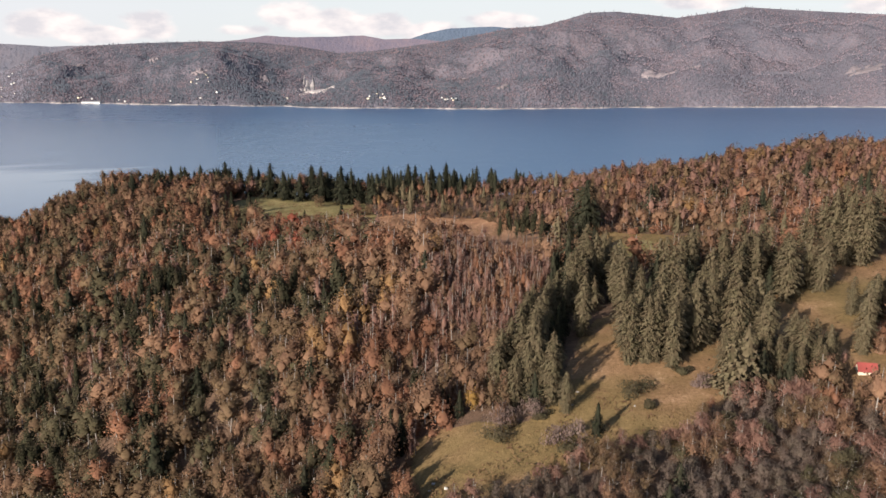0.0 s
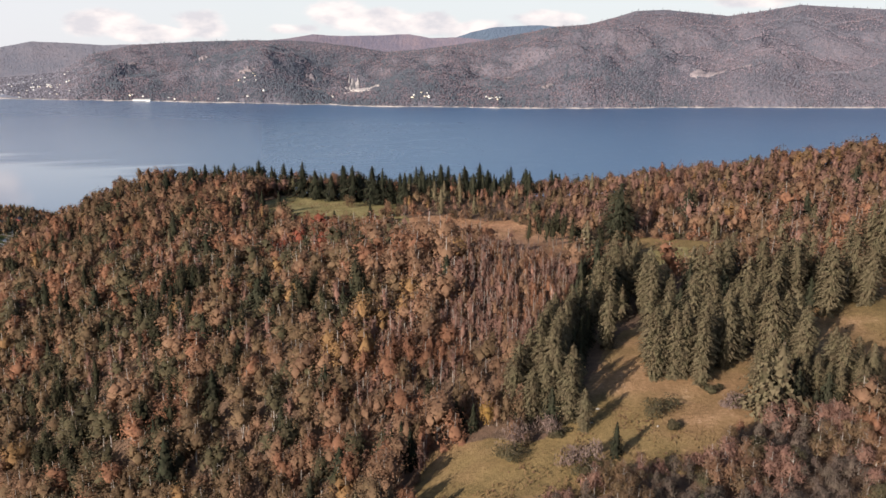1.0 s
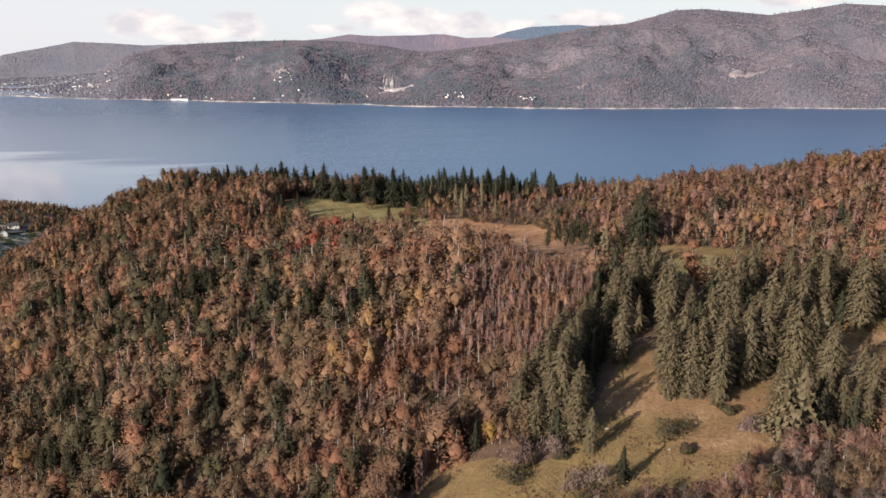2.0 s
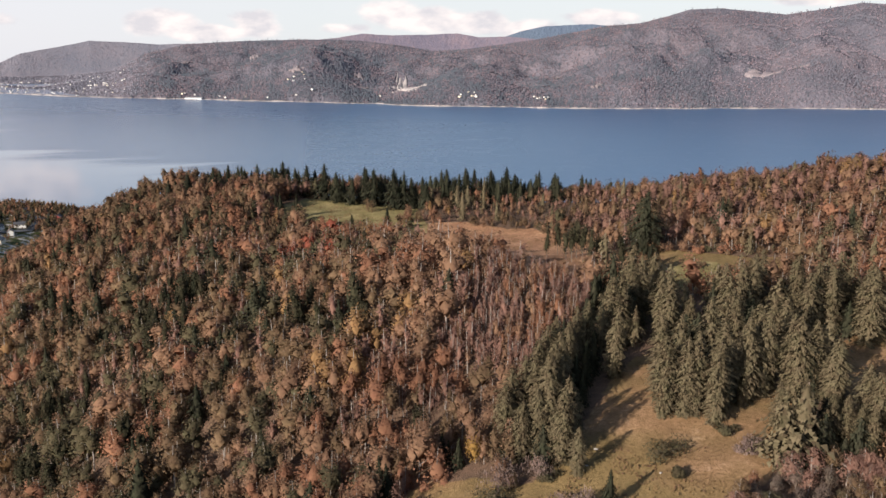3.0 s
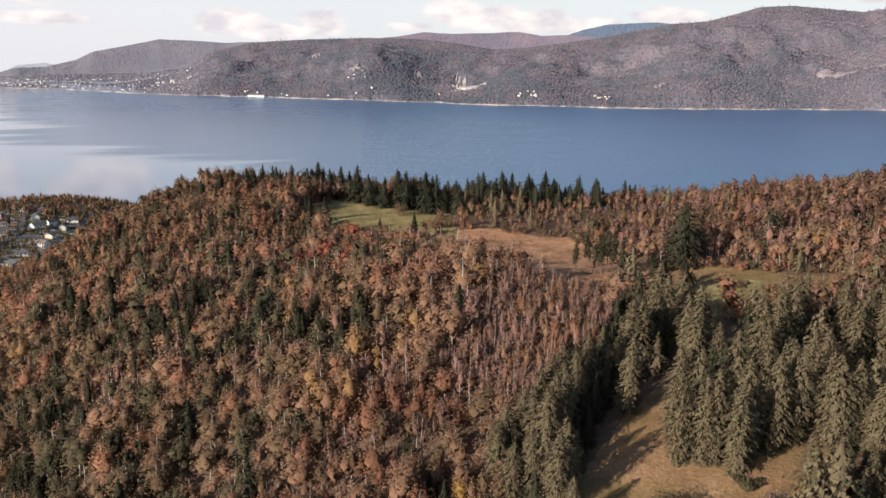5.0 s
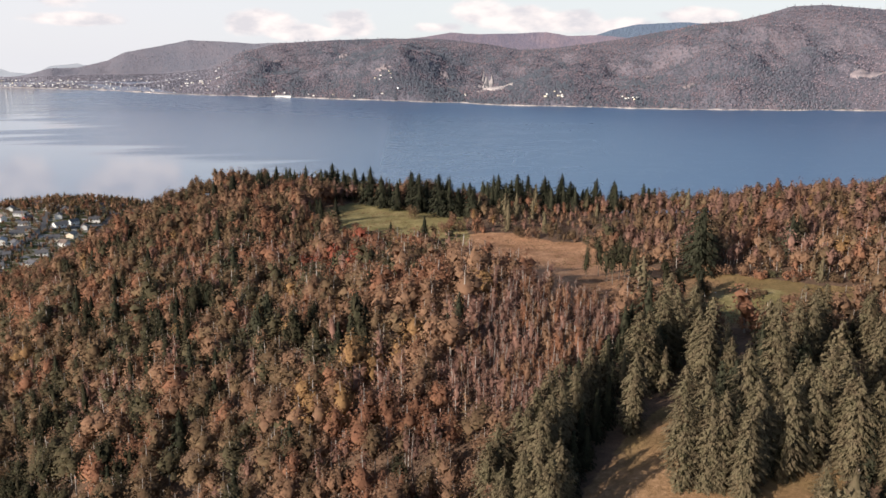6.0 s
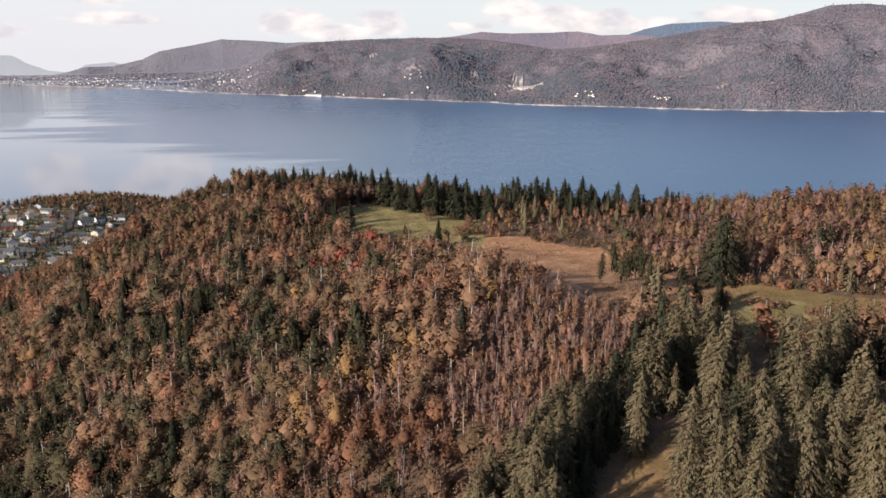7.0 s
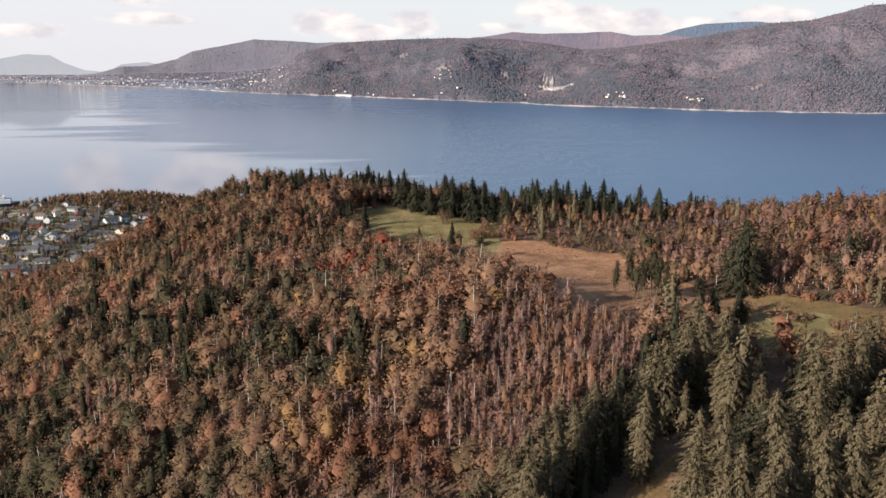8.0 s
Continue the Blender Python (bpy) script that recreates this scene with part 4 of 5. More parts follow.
RIDGE_WEST = [(-141.7, 423.7, 18.9), (-145.6, 421.7, 16.5), (-132.3, 427.3, 18.3), (-128.7, 428.6, 17.8), (-125.4, 429.9, 18.6), (-122.7, 430.8, 18.4), (-114.3, 433.5, 17.3), (-34.3, 411.6, 17.2), (-31, 410.1, 17.8), (-17.3, 409.6, 16.4), (-7.2, 408.4, 16.2), (-4.4, 406.6, 16), (2.5, 403.4, 19), (5.2, 403.5, 18.2), (7.7, 401.6, 18.8), (15.1, 403.5, 16.4), (11.9, 405.2, 14.5), (25.2, 401.5, 15.2), (-147.5, 420.9, 16), (-136.3, 425.5, 16.7), (-150.9, 419.3, 15.4), (-153.5, 396.2, 17.5), (-149.7, 397.5, 15.8), (-147.2, 398.5, 16.5), (-162.2, 392.4, 15.5), (-157.3, 394.4, 15)]
SLOPE_SPRUCES = [(-142.1, 264.4, 14), (-142.9, 278.9, 12), (-99.2, 247.6, 13), (-97, 257.7, 13), (-92.9, 237.6, 13), (-91.3, 252.2, 12), (-100.5, 240.5, 12), (-97, 235.9, 11), (-91.6, 258.7, 11), (-63.8, 216.3, 9), (-65.6, 210.4, 9), (-168.8, 369.8, 9), (-168.2, 395.6, 11), (-44.5, 224.3, 8), (-39.2, 217.7, 8), (-33.1, 210.1, 9), (-11.1, 151.2, 9), (-8.4, 146.1, 9), (-12.8, 151.1, 8), (28.9, 135.2, 6.5), (3.4, 153.0, 6.5), (-0.2, 157.5, 6), (1.2, 156, 5), (-99.4, 363.4, 10), (-193.9, 339.1, 10), (-187, 335.3, 9), (-182.1, 343.6, 9), (-180.6, 348.7, 9)]

plant(spruces, [(x, y, h * 1.1) for x, y, h in WALL], rng, 16.0, group="spruces beside the meadow")
plant(spruces, MIDDLE, rng, 16.0, group="spruces beside the meadow")
plant(spruces, EAST, rng, 16.0, group="spruces beside the meadow")
plant(spruces, [(75, 153.5, 13.5), (80.5, 154.5, 11), (66.5, 151.5, 10.5), (72.5, 149.3, 9.5), (77, 149.6, 9), (83, 156.5, 8), (79, 157.5, 11), (69.5, 152.4, 10)], rng, 16.0, group="spruces beside the meadow")
plant(spruces, TALL, rng, 16.0, group="tall spruces by the upper meadow")
# Added spruces: their dark needles stand in for deep shade in the gap.
SHADE_FILL = [(22.5, 157.5, 9), (22, 162, 10), (22.5, 168, 10), (24.4, 160, 8), (24.2, 165, 9), (25, 171, 10), (27, 176.5, 10), (26, 168, 8), (29, 181, 10)]
plant(youngs, SHADE_FILL, rng, 9.0, group="young spruces in the shade of the tall ones")
plant(firs, [(51.9, 282.0, 20.5)], rng, 21.0)
plant(youngs, FIELDSIDE[10:], rng, 9.0, group="spruces at the fields")
plant(darks, [(x + rng.normal(0, 1.2), y + rng.normal(0, 2.5), h * rng.uniform(0.72, 1.1)) for x, y, h in RIDGE + RIDGE_WEST], rng, 16.0, group="spruces on the hilltop")
plant(youngs, SLOPE_SPRUCES, rng, 9.0, group="spruces in the birch wood")
pines = [tree_thing("pine", *birch_template(s, 12.0, w, 620, 0.3, k % 2 == 1, 0.1), BARK, PINE, "dark green pine with an uneven crown among birches") for k, (s, w) in enumerate(((51, 2.3), (52, 2.0), (53, 2.6)))]
PINES = [(-102.7, 259.3, 13), (-94.6, 251.0, 14), (-91.4, 253.1, 13), (-86.7, 252.3, 12), (-107.5, 248.1, 13), (-92.8, 226.4, 13), (-103.6, 237.8, 13), (-88.1, 216.1, 12), (-83.3, 201.2, 12), (-76.5, 193.5, 11), (-73.1, 185.1, 11), (-140.9, 275.2, 12), (-143.5, 262.8, 13), (-133.3, 248.9, 13), (-120.7, 219.0, 13), (-119.0, 212.5, 12), (-103.4, 206.0, 11), (-199.7, 338.6, 11), (-188.6, 338.8, 11), (-166.4, 299.3, 11), (-201.2, 324.9, 12), (-49.8, 223.5, 11), (-44.4, 213.1, 10), (-39.2, 210.8, 10), (-31.7, 204.2, 10), (-28.4, 211.8, 9), (-25.4, 205.6, 10), (-62.4, 211.5, 10), (-59.6, 195.2, 9), (-140.5, 280.3, 11), (-94.2, 216.3, 12), (-129.1, 220.5, 12), (-84.2, 230.2, 12), (-98.7, 244.3, 13), (-5.3, 166.5, 9), (-7, 168, 8), (-110, 200, 13), (-113, 196, 12), (-101, 184, 12), (-94, 176, 12), (-97, 180, 11), (-107, 214, 13), (-122, 230, 12), (-89, 170, 11), (-126, 212, 12), (-118, 206, 12)]
stands = np.random.default_rng(63)
for cx, cy, reach, n in ((-96, 250, 9, 9), (-90, 222, 6, 4), (-119, 213, 7, 5), (-46, 214, 5, 4), (-28, 207, 4, 3), (-139, 263, 7, 4), (-105, 190, 8, 5), (-76, 190, 5, 3)):
    PINES += [(cx + stands.normal(0, 0.6) * reach, cy + stands.normal(0, 0.6) * reach, stands.uniform(10, 14.5)) for k in range(n)]
plant(pines, PINES, rng, 12.0, group="dark pines in the birch wood")
plant(pines, [(x, y, h * 1.1) for x, y, h in FIELDSIDE[:10]], rng, 12.0, group="pines at the field")
retire(spruces + darks + youngs + firs + pines)


# kind of leaf, reach of the patch, middles of the patches
PATCHES = [(4, 8.0, [(-96, 176), (-112, 192), (-120, 206), (-88, 168)]), (3, 8.0, [(-104, 184), (-124, 215), (-132, 238), (-78, 168)]), (4, 4.5, [(-60, 180), (-54, 176), (-46, 185), (-166, 328), (-63, 179), (-69, 181)]), (3, 5.0, [(-85, 185), (-65, 176), (-56, 184), (-72, 176), (-42, 197), (-23, 207), (10, 176), (-34, 173), (-20, 176)]),
           (2, 2.6, [(-69, 240), (-63, 246), (-50, 196)]), (0, 4.5, [(-83, 193), (-12, 166), (-74, 209), (-60, 193), (-78, 186), (-84, 180), (-8, 162), (-143, 240), (-130, 262), (-150, 285)]),
           (7, 3.2, [(-54, 279), (-45, 263), (-40, 263), (-33, 252), (-52, 267), (-47, 284), (-60, 285)]), (5, 7.0, [(8, 191), (13, 188), (10, 183), (-19, 191), (-12, 181), (-105, 295), (-88, 290), (-73, 278), (-104, 217), (10, 200), (16, 205), (4, 212)])]


def forest():
    """The wood on the hill. Its nearest birches are trees of their own, the rest one mass."""
    rng = np.random.default_rng(77)
    step = 4.25
    gx, gy = np.meshgrid(np.arange(-330, 230, step), np.arange(88, 452, step))
    x = (gx + rng.uniform(-0.45, 0.45, gx.shape) * step).ravel()
    y = (gy + rng.uniform(-0.45, 0.45, gy.shape) * step).ravel()
    turn = np.degrees(np.arctan2(x - 18, y - 30))
    keep = (turn > -53) & (np.degrees(np.arctan2(x, y)) < np.where(y < 190, 38, 33)) & ~((x < -315) & (y > 400)) & (y < 442)
    keep &= (y > (152 - land(x, y)) / 0.62) & (rng.random(len(x)) > np.where(y > 330, 0.18, 0.05))
    for poly in CLEARINGS:
        keep &= edge_distance(poly, x, y) < -0.6
    keep &= ~inside(THICKET, x, y) & ~inside(THORNS, x, y)
    tx, ty = np.meshgrid(np.arange(-12, 36, 2.3), np.arange(180, 242, 2.3))
    tx, ty = (tx + rng.uniform(-0.9, 0.9, tx.shape)).ravel(), (ty + rng.uniform(-0.9, 0.9, ty.shape)).ravel()
    dense = inside(THICKET, tx, ty) & (edge_distance(FIELD, tx, ty) < -1)
    sx, sy = np.meshgrid(np.arange(-6, 82, 2.9), np.arange(94, 150, 2.9))
    sx, sy = (sx + rng.uniform(-1.2, 1.2, sx.shape)).ravel(), (sy + rng.uniform(-1.2, 1.2, sy.shape)).ravel()
    scrub = inside(THORNS, sx, sy) & (sy > (152 - land(sx, sy)) / 0.62)
    ux, uy = rng.uniform(-320, 215, 4000), rng.uniform(140, 440, 4000)
    more = (np.degrees(np.arctan2(ux - 18, uy - 30)) > -53) & (np.degrees(np.arctan2(ux, uy)) < 33) & (uy > (152 - land(ux, uy)) / 0.62) & ~((ux < -315) & (uy > 400))
    more &= (np.max([edge_distance(p, ux, uy) for p in CLEARINGS + [THICKET, THORNS, SPRUCEWOOD, WALLWOOD]], axis=0) < -1.5) & ~((ux > 20) & (ux < 46) & (uy > 150) & (uy < 224))
    parts = (x[keep], tx[dense], sx[scrub], ux[more])
    low = np.repeat((False, False, False, True), [len(p) for p in parts])
    x, y = np.concatenate(parts), np.concatenate([y[keep], ty[dense], sy[scrub], uy[more]])
    taken = np.array(USED)
    near = np.min(np.hypot(x[:, None] - taken[None, :, 0], y[:, None] - taken[None, :, 1]), axis=1)
    x, y, low = x[near > 1.9], y[near > 1.9], low[near > 1.9]
    thicket = inside(THICKET, x, y)
    sparse = inside(SPRUCEWOOD, x, y) & (rng.random(len(x)) < 0.75)
    x, y, thicket, low = x[~sparse], y[~sparse], thicket[~sparse], low[~sparse]
    z = land(x, y)
    n1 = np.array([noise.fractal(Vector((a / 38, b / 38, 1)), 1, 2, 3) for a, b in zip(x, y)])
    n2 = np.array([noise.fractal(Vector((a / 14, b / 14, 5)), 1, 2, 3) for a, b in zip(x, y)])
    n3 = np.array([noise.fractal(Vector((a / 24, b / 24, 9)), 1, 2, 3) for a, b in zip(x, y)])

    def spot(cx, cy, r):
        return np.exp(-((x - cx) ** 2 + (y - cy) ** 2) / (2 * r * r))
    leaves = [RUST, BROWN, GOLD, OLIVE, GREEN, PURPLE, GREY, RED, NEEDLE, DARKNEEDLE]
    w = np.zeros((len(x), len(leaves)))
    w[:, 0] = 1.0 + 2.2 * n1 + 0.9 * sig((y - 255) / 15)
    w[:, 1] = 1.6 - 1.0 * n1
    w[:, 2] = 0.0 - 0.4 * n2 + 0.3 * spot(130, 350, 50)
    w[:, 3] = 0.35 + 2.2 * n3 + 0.5 * sig((-x - 75) / 15)
    w[:, 4] = 1.4 * (n3 - 0.22) + 0.30 * sig((-x - 80) / 15)
    w[:, 5] = 0.2 - 1.0 * n3 + 1.4 * spot(8, 235, 20) + 1.2 * spot(100, 300, 35)
    w[:, 7] = 5.0 * spot(-57, 288, 6)
    w[:, 3] += 1.6 * spot(-50, 185, 12) + 1.0 * spot(-30, 175, 10)
    w[:, 4] += 1.6 * spot(-60, 178, 9) + 1.4 * spot(-88, 208, 9) + 1.2 * spot(-100, 275, 10) + 1.0 * spot(-170, 320, 16)
    w[:, 2] += 0.5 * spot(-20, 205, 16) + 0.4 * spot(-100, 195, 10)
    hollow = sig((-x - 35) / 12) * sig((300 - y) / 20)
    w[:, 3] += 0.9 * hollow + 0.9 * sig((-x - 150) / 12)
    w[:, 4] += 0.35 * sig((-x - 150) / 12)
    w[:, 4] += 2.1 * hollow
    w[:, 5] += 2.6 * sig((y - 285) / 10) * sig((x - 10) / 12)
    w[:, 1] += 0.8 * sig((y - 285) / 10) * sig((x - 10) / 12)
    w[:, 9] = 0.1 * hollow
    hedge = sig((y - 328) / 5) * sig((386 - y) / 6) * sig((x + 44) / 6) * sig((62 - x) / 10)
    w[:, 0] *= 1 - 0.75 * hedge
    w[:, 3] += 1.1 * hedge
    w[:, 4] += 0.5 * hedge
    w[:, 6] += 0.9 * hedge
    w[:, 0] *= (1 - 0.55 * sig((-x - 120) / 15)) * (1 - 0.45 * sig((x - 15) / 15) * sig((y - 270) / 12))
    w[:, 3] += 0.5 * sig((x - 15) / 15) * sig((y - 270) / 12)
    w[:, 1] += 1.3 * spot(0, 235, 45)
    w[:, 2] += 0.3 * spot(10, 225, 35)
    w[:, 8] = 0.02 + 0.25 * hedge + 0.3 * spot(75, 240, 25)
    w[:, 9] += 0.03 + 2.6 * spot(-96, 250, 12) + 1.5 * spot(-40, 218, 7) + 1.4 * spot(-142, 268, 10) + 1.0 * spot(-190, 338, 10) + 5.0 * spot(-115, 428, 26) * (y > 410) + 0.5 * spot(-150, 402, 14) + 4.0 * spot(-30, 402, 24) * (y > 383) + 4.0 * spot(12, 403, 18) * (y > 386)
    for k, r, spots in PATCHES:
        for cx, cy in spots:
            near_by = spot(cx, cy, r)
            w *= (1 - 0.8 * np.clip(near_by, 0, 1))[:, None]
            w[:, k] += 2.5 * near_by
    hill_east = sig((x - 15) / 12) * sig((y - 272) / 10)
    w[:, 0] *= 1 - 0.5 * hill_east
    w[:, 3] += 1.0 * hill_east
    w[:, 4] += 0.25 * hill_east
    w[:, 5] += 0.8 * hill_east
    west_foot = sig((-x - 45) / 12) * sig((235 - y) / 15)
    w[:, :3] *= (1 - 0.3 * west_foot)[:, None]
    w[:, 3] += 0.6 * west_foot
    w[:, 4] += 0.3 * west_foot
    w[:, 9] += 0.12 * west_foot
    crown_west = sig((-x - 60) / 15) * sig((145 + x) / 10) * sig((y - 325) / 15)
    w[:, :2] *= (1 - 0.35 * crown_west)[:, None]
    w[:, 3] += 0.9 * crown_west
    w[:, 4] += 0.6 * crown_west
    w[thicket] = 0
    w[thicket, 5] = 0.55
    w[thicket, 1] = 0.27
    w[thicket, 0] = 0.18
    thorny = inside(THORNS, x, y)
    w[thorny] = np.array((0.0, 0.15, 0.0, 0.4, 0.3, 0.5, 1.7, 0.0, 0.0, 0.04))
    for cx, cy in ((46, 113), (37.5, 112), (75, 138)):
        w[:, 0] += 6.0 * thorny * spot(cx, cy, 1.3)
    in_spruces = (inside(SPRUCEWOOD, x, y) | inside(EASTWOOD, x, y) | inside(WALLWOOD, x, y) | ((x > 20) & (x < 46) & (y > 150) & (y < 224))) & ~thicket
    # Mostly dark-needled fill spruces, added so that the gaps read as shade.
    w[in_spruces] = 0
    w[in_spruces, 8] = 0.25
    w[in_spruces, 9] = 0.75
    w = np.clip(w, 0, None)
    w /= w.sum(1, keepdims=True)
    n4 = np.array([noise.fractal(Vector((a / 11, b / 11, 21)), 1, 2, 2) for a, b in zip(x, y)])
    share = np.argsort(np.argsort(n4 + rng.normal(0, 0.16, len(x)))) / len(x)
    kind = (w.cumsum(1) > share[:, None]).argmax(1)
    kind = np.where(low & (kind >= 8), 5, kind)
    tall = 9.2 + 2.2 * n1 + rng.normal(0, 1.7, len(x))
    tall = np.where(rng.random(len(x)) < 0.08, tall * 1.25, tall)
    tall = np.where(thicket, 7.6 + 0.8 * n1 + rng.normal(0, 0.7, len(x)), tall)
    tall = np.where((kind == 6), 6.5 + rng.normal(0, 0.9, len(x)), tall)
    tall = np.where(kind >= 8, tall * 1.2, tall)
    tall = np.where(in_spruces, tall * np.where(kind == 9, 0.75, 1.0), tall)
    tall = np.where(thorny, np.where(kind == 0, 7.0, np.clip(tall * 0.62, 3.4, 6.0)), tall)
    tall = np.where(low, tall * np.where(y < 290, 0.62, 0.78), tall)
    tall = np.where(x < -222, tall * 0.8, tall)
    tall = np.where((hedge > 0.5) & (kind < 8), tall * 0.72, tall)
    tall = np.clip(np.where((y > 330) & (kind < 8), tall * np.where(x < 65, np.where(x < -60, 1.17, 0.9), 1.0), tall), 3.5, 15)
    rim = (np.max([edge_distance(p, x, y) for p in CLEARINGS], axis=0) > -3.2) & ~thicket & ~thorny
    tall = np.where(rim & (kind < 8), tall * rng.uniform(0.5, 0.95, len(x)), tall)
    z = np.where(rim & (kind < 8), z - 0.32 * tall, z)

    fine = [birch_template(100 + k, 10, 2.9 + 0.25 * (k % 4), 540, 0.25) for k in range(8)]
    middle = [birch_template(110 + k, 10, 2.9 + 0.25 * (k % 4), 250, 0.335) for k in range(7)]
    slim = [birch_template(140 + k, 10, 1.6, 130, 0.34, True, 0.12, k % 3 == 0) for k in range(5)]
    spare = [birch_template(150 + k, 10, 1.7, 92, 0.39, True, 0.2) for k in range(5)]
    coarse = [birch_template(120 + k, 10, 2.7 + 0.2 * (k % 3), 140, 0.36) for k in range(5)]
    bare = [bare_template(160 + k) for k in range(5)]
    cone = [spruce_template(180 + k, 10, 2.4 + 0.25 * k, 0.5, 9, 0.05, 0.5, 3, 0.5 + 0.1 * k) for k in range(4)]
    cone_far = [spruce_template(190 + k, 10, 2.4 + 0.25 * k, 0.62, 8, 0.05, 0.5, 2, 0.5 + 0.1 * k) for k in range(4)]

    def template(k, yy, r, scrubby=False):
        if k >= 8:
            return (cone if yy < 300 else cone_far)[int(r * 4)], 10.0
        if k == 6 or (scrubby and k != 0):
            return bare[int(r * 5)], 8.0
        if k == 5:
            return (slim if yy < 262 else spare)[int(r * 5)], 10.0
        if yy < 200:
            return fine[int(r * 8)], 10.0
        if yy < 305:
            return middle[int(r * 7)], 10.0
        return (coarse[int(r * 10)] if r < 0.45 else spare[int(r * 5)]), 10.0

    # the trees that stand nearest to the flight line
    close = (y < 205) & (x > -75) & (x < 45) & (kind < 8) & ~low
    order = np.flatnonzero(close)
    order = order[np.argsort(np.hypot(x[order] + 5, y[order] - 140))][:290]
    single = np.zeros(len(x), bool)
    single[order] = True
    names = {0: "rust-brown birch with thin autumn leaves", 1: "brown birch with thinning autumn leaves", 2: "golden-yellow birch in autumn leaf", 3: "olive-brown sallow with fading leaves", 4: "dull green leafy sallow among birches", 5: "nearly bare birch with purplish twigs", 6: "bare grey lichen-covered tree with fine twigs", 7: "bright red rowan in autumn leaf"}
    models = {}
    for i in order:
        r = rng.random()
        (wood, crown), unit = template(5 if thicket[i] else kind[i], y[i], r, thorny[i])
        key = (int(kind[i]), int(r * 3), bool(thorny[i]))
        if key not in models:
            models[key] = tree_thing("bare_tree" if kind[i] == 6 else "rowan" if kind[i] == 7 else "birch", wood, crown, BIRCH if kind[i] != 6 else BARK, leaves[kind[i]], names[int(kind[i])])
            models[key]["group"] = "trees on the near hillside"
        one = copy_thing(models[key], Matrix.Translation((x[i], y[i], z[i] - 0.15)) @ Matrix.Rotation(rng.uniform(0, 6.283), 4, "Z"))
        s = tall[i] / unit
        k = rng.uniform(0.85, 1.3)
        one.scale = (s * k, s * k * rng.uniform(0.9, 1.12), s)
    retire(list(models.values()))

    swollen = {}
    for name, pick, label in (("birch_forest", ~single & (y < 300), "dense autumn birch wood in rust, brown and olive"), ("hilltop_woods", ~single & (y >= 300), "orange-brown birch wood with dark spruces on the ridge")):
        V, F, M, N, K, n = [], [], [], [], [], 0
        for i in np.flatnonzero(pick):
            (wood, crown), unit = template(5 if low[i] or thicket[i] else kind[i], y[i], rng.random(), thorny[i])
            s = tall[i] / unit
            a = rng.uniform(0, 6.283)
            sx = s * rng.uniform(1.05, 1.65)
            sy = sx * rng.uniform(0.88, 1.14)
            turn = np.array([[math.cos(a) * sx, -math.sin(a) * sy, 0], [math.sin(a) * sx, math.cos(a) * sy, 0], [0, 0, s]])
            tone = rng.uniform(0.0, 0.35)
            for mesh, m in ((wood, 10 if kind[i] < 8 and kind[i] != 6 else 11), (crown, kind[i])):
                if m >= 10 and (y[i] > 300 or (low[i] and rng.random() < 0.6)):
                    continue
                key = id(mesh[0])
                if key not in swollen:
                    v, f = mesh[:2]
                    swollen[key] = (f, corner_normals(v, f)) if m >= 10 else billow(v, f, unit) if len(mesh) == 2 else mesh[1:]
                f, swell = swollen[key]
                V.append(mesh[0] @ turn.T + (x[i], y[i], z[i] - 0.15))
                N.append(swell @ (turn / (sx, sy, s)).T)
                F.append(f + n)
                M.append(np.full(len(f), m))
                K.append(np.full(len(swell), tone, np.float32))
                n += len(swell)
        me = mesh_of(name, np.concatenate(V), np.concatenate(F), leaves + [BIRCH, BARK], np.concatenate(M), True, np.concatenate(N))
        me.attributes.new("tone", "FLOAT", "POINT").data.foreach_set("value", np.concatenate(K))
        tagged(new(name, me), label, "forest", kind="stuff")


forest()


# ---- shrubs, stones and grass in the clearings ----
def shrub_template(seed, wide=2.5, high=2.0, leaves=420, size=0.28):
    rng = np.random.default_rng(seed)
    lobes = [(rng.uniform(-0.75, 0.75) * wide, rng.uniform(-0.5, 0.5) * wide, high * rng.uniform(0.3, 0.6), wide * rng.uniform(0.28, 0.45), high * rng.uniform(0.3, 0.42)) for k in range(9)]
    return limbs(rng, high * 0.6, 9, wide * 0.9, 0.04, 0.05, 0.5), sprigs(rng, lobes, leaves, size)


def shrub(name, x, y, seed, wide, high, leaf, label, leaves=420, size=0.28, thin=False):
    wood, crown = shrub_template(seed, wide, high, leaves, size)
    if thin:
        tri = crown[0].reshape(-1, 3, 3)
        mid = tri.mean(1, keepdims=True)
        crown = ((mid + (tri - mid) * np.array([0.5, 0.5, 1.7])).reshape(-1, 3), crown[1])
    base = tagged(new(name), label, "shrub", group="shrubs in the clearings")
    piece("branch", mesh_of("branch", *wood, [BARK]), base)
    piece("crown", mesh_of("crown", *crown, [leaf]), base)
    base.matrix_basis = Matrix.Translation((x, y, float(land(x, y)) - 0.1))


for i, (x, y, wide, high) in enumerate([(39.3, 149.3, 5.1, 3.0), (40.7, 143.0, 1.3, 2.2), (51.4, 156.0, 2.8, 1.6), (11.0, 138.6, 4.6, 3.4), (24.1, 131.0, 4.1, 1.7), (57.6, 150.4, 4.6, 2.6), (20.0, 144.0, 2.3, 1.6), (60.8, 149.0, 3.5, 2.2)]):
    shrub("juniper_bush", x, y, 300 + i, wide, high, GREEN, "dense dull green juniper bush in the grass", 1100)
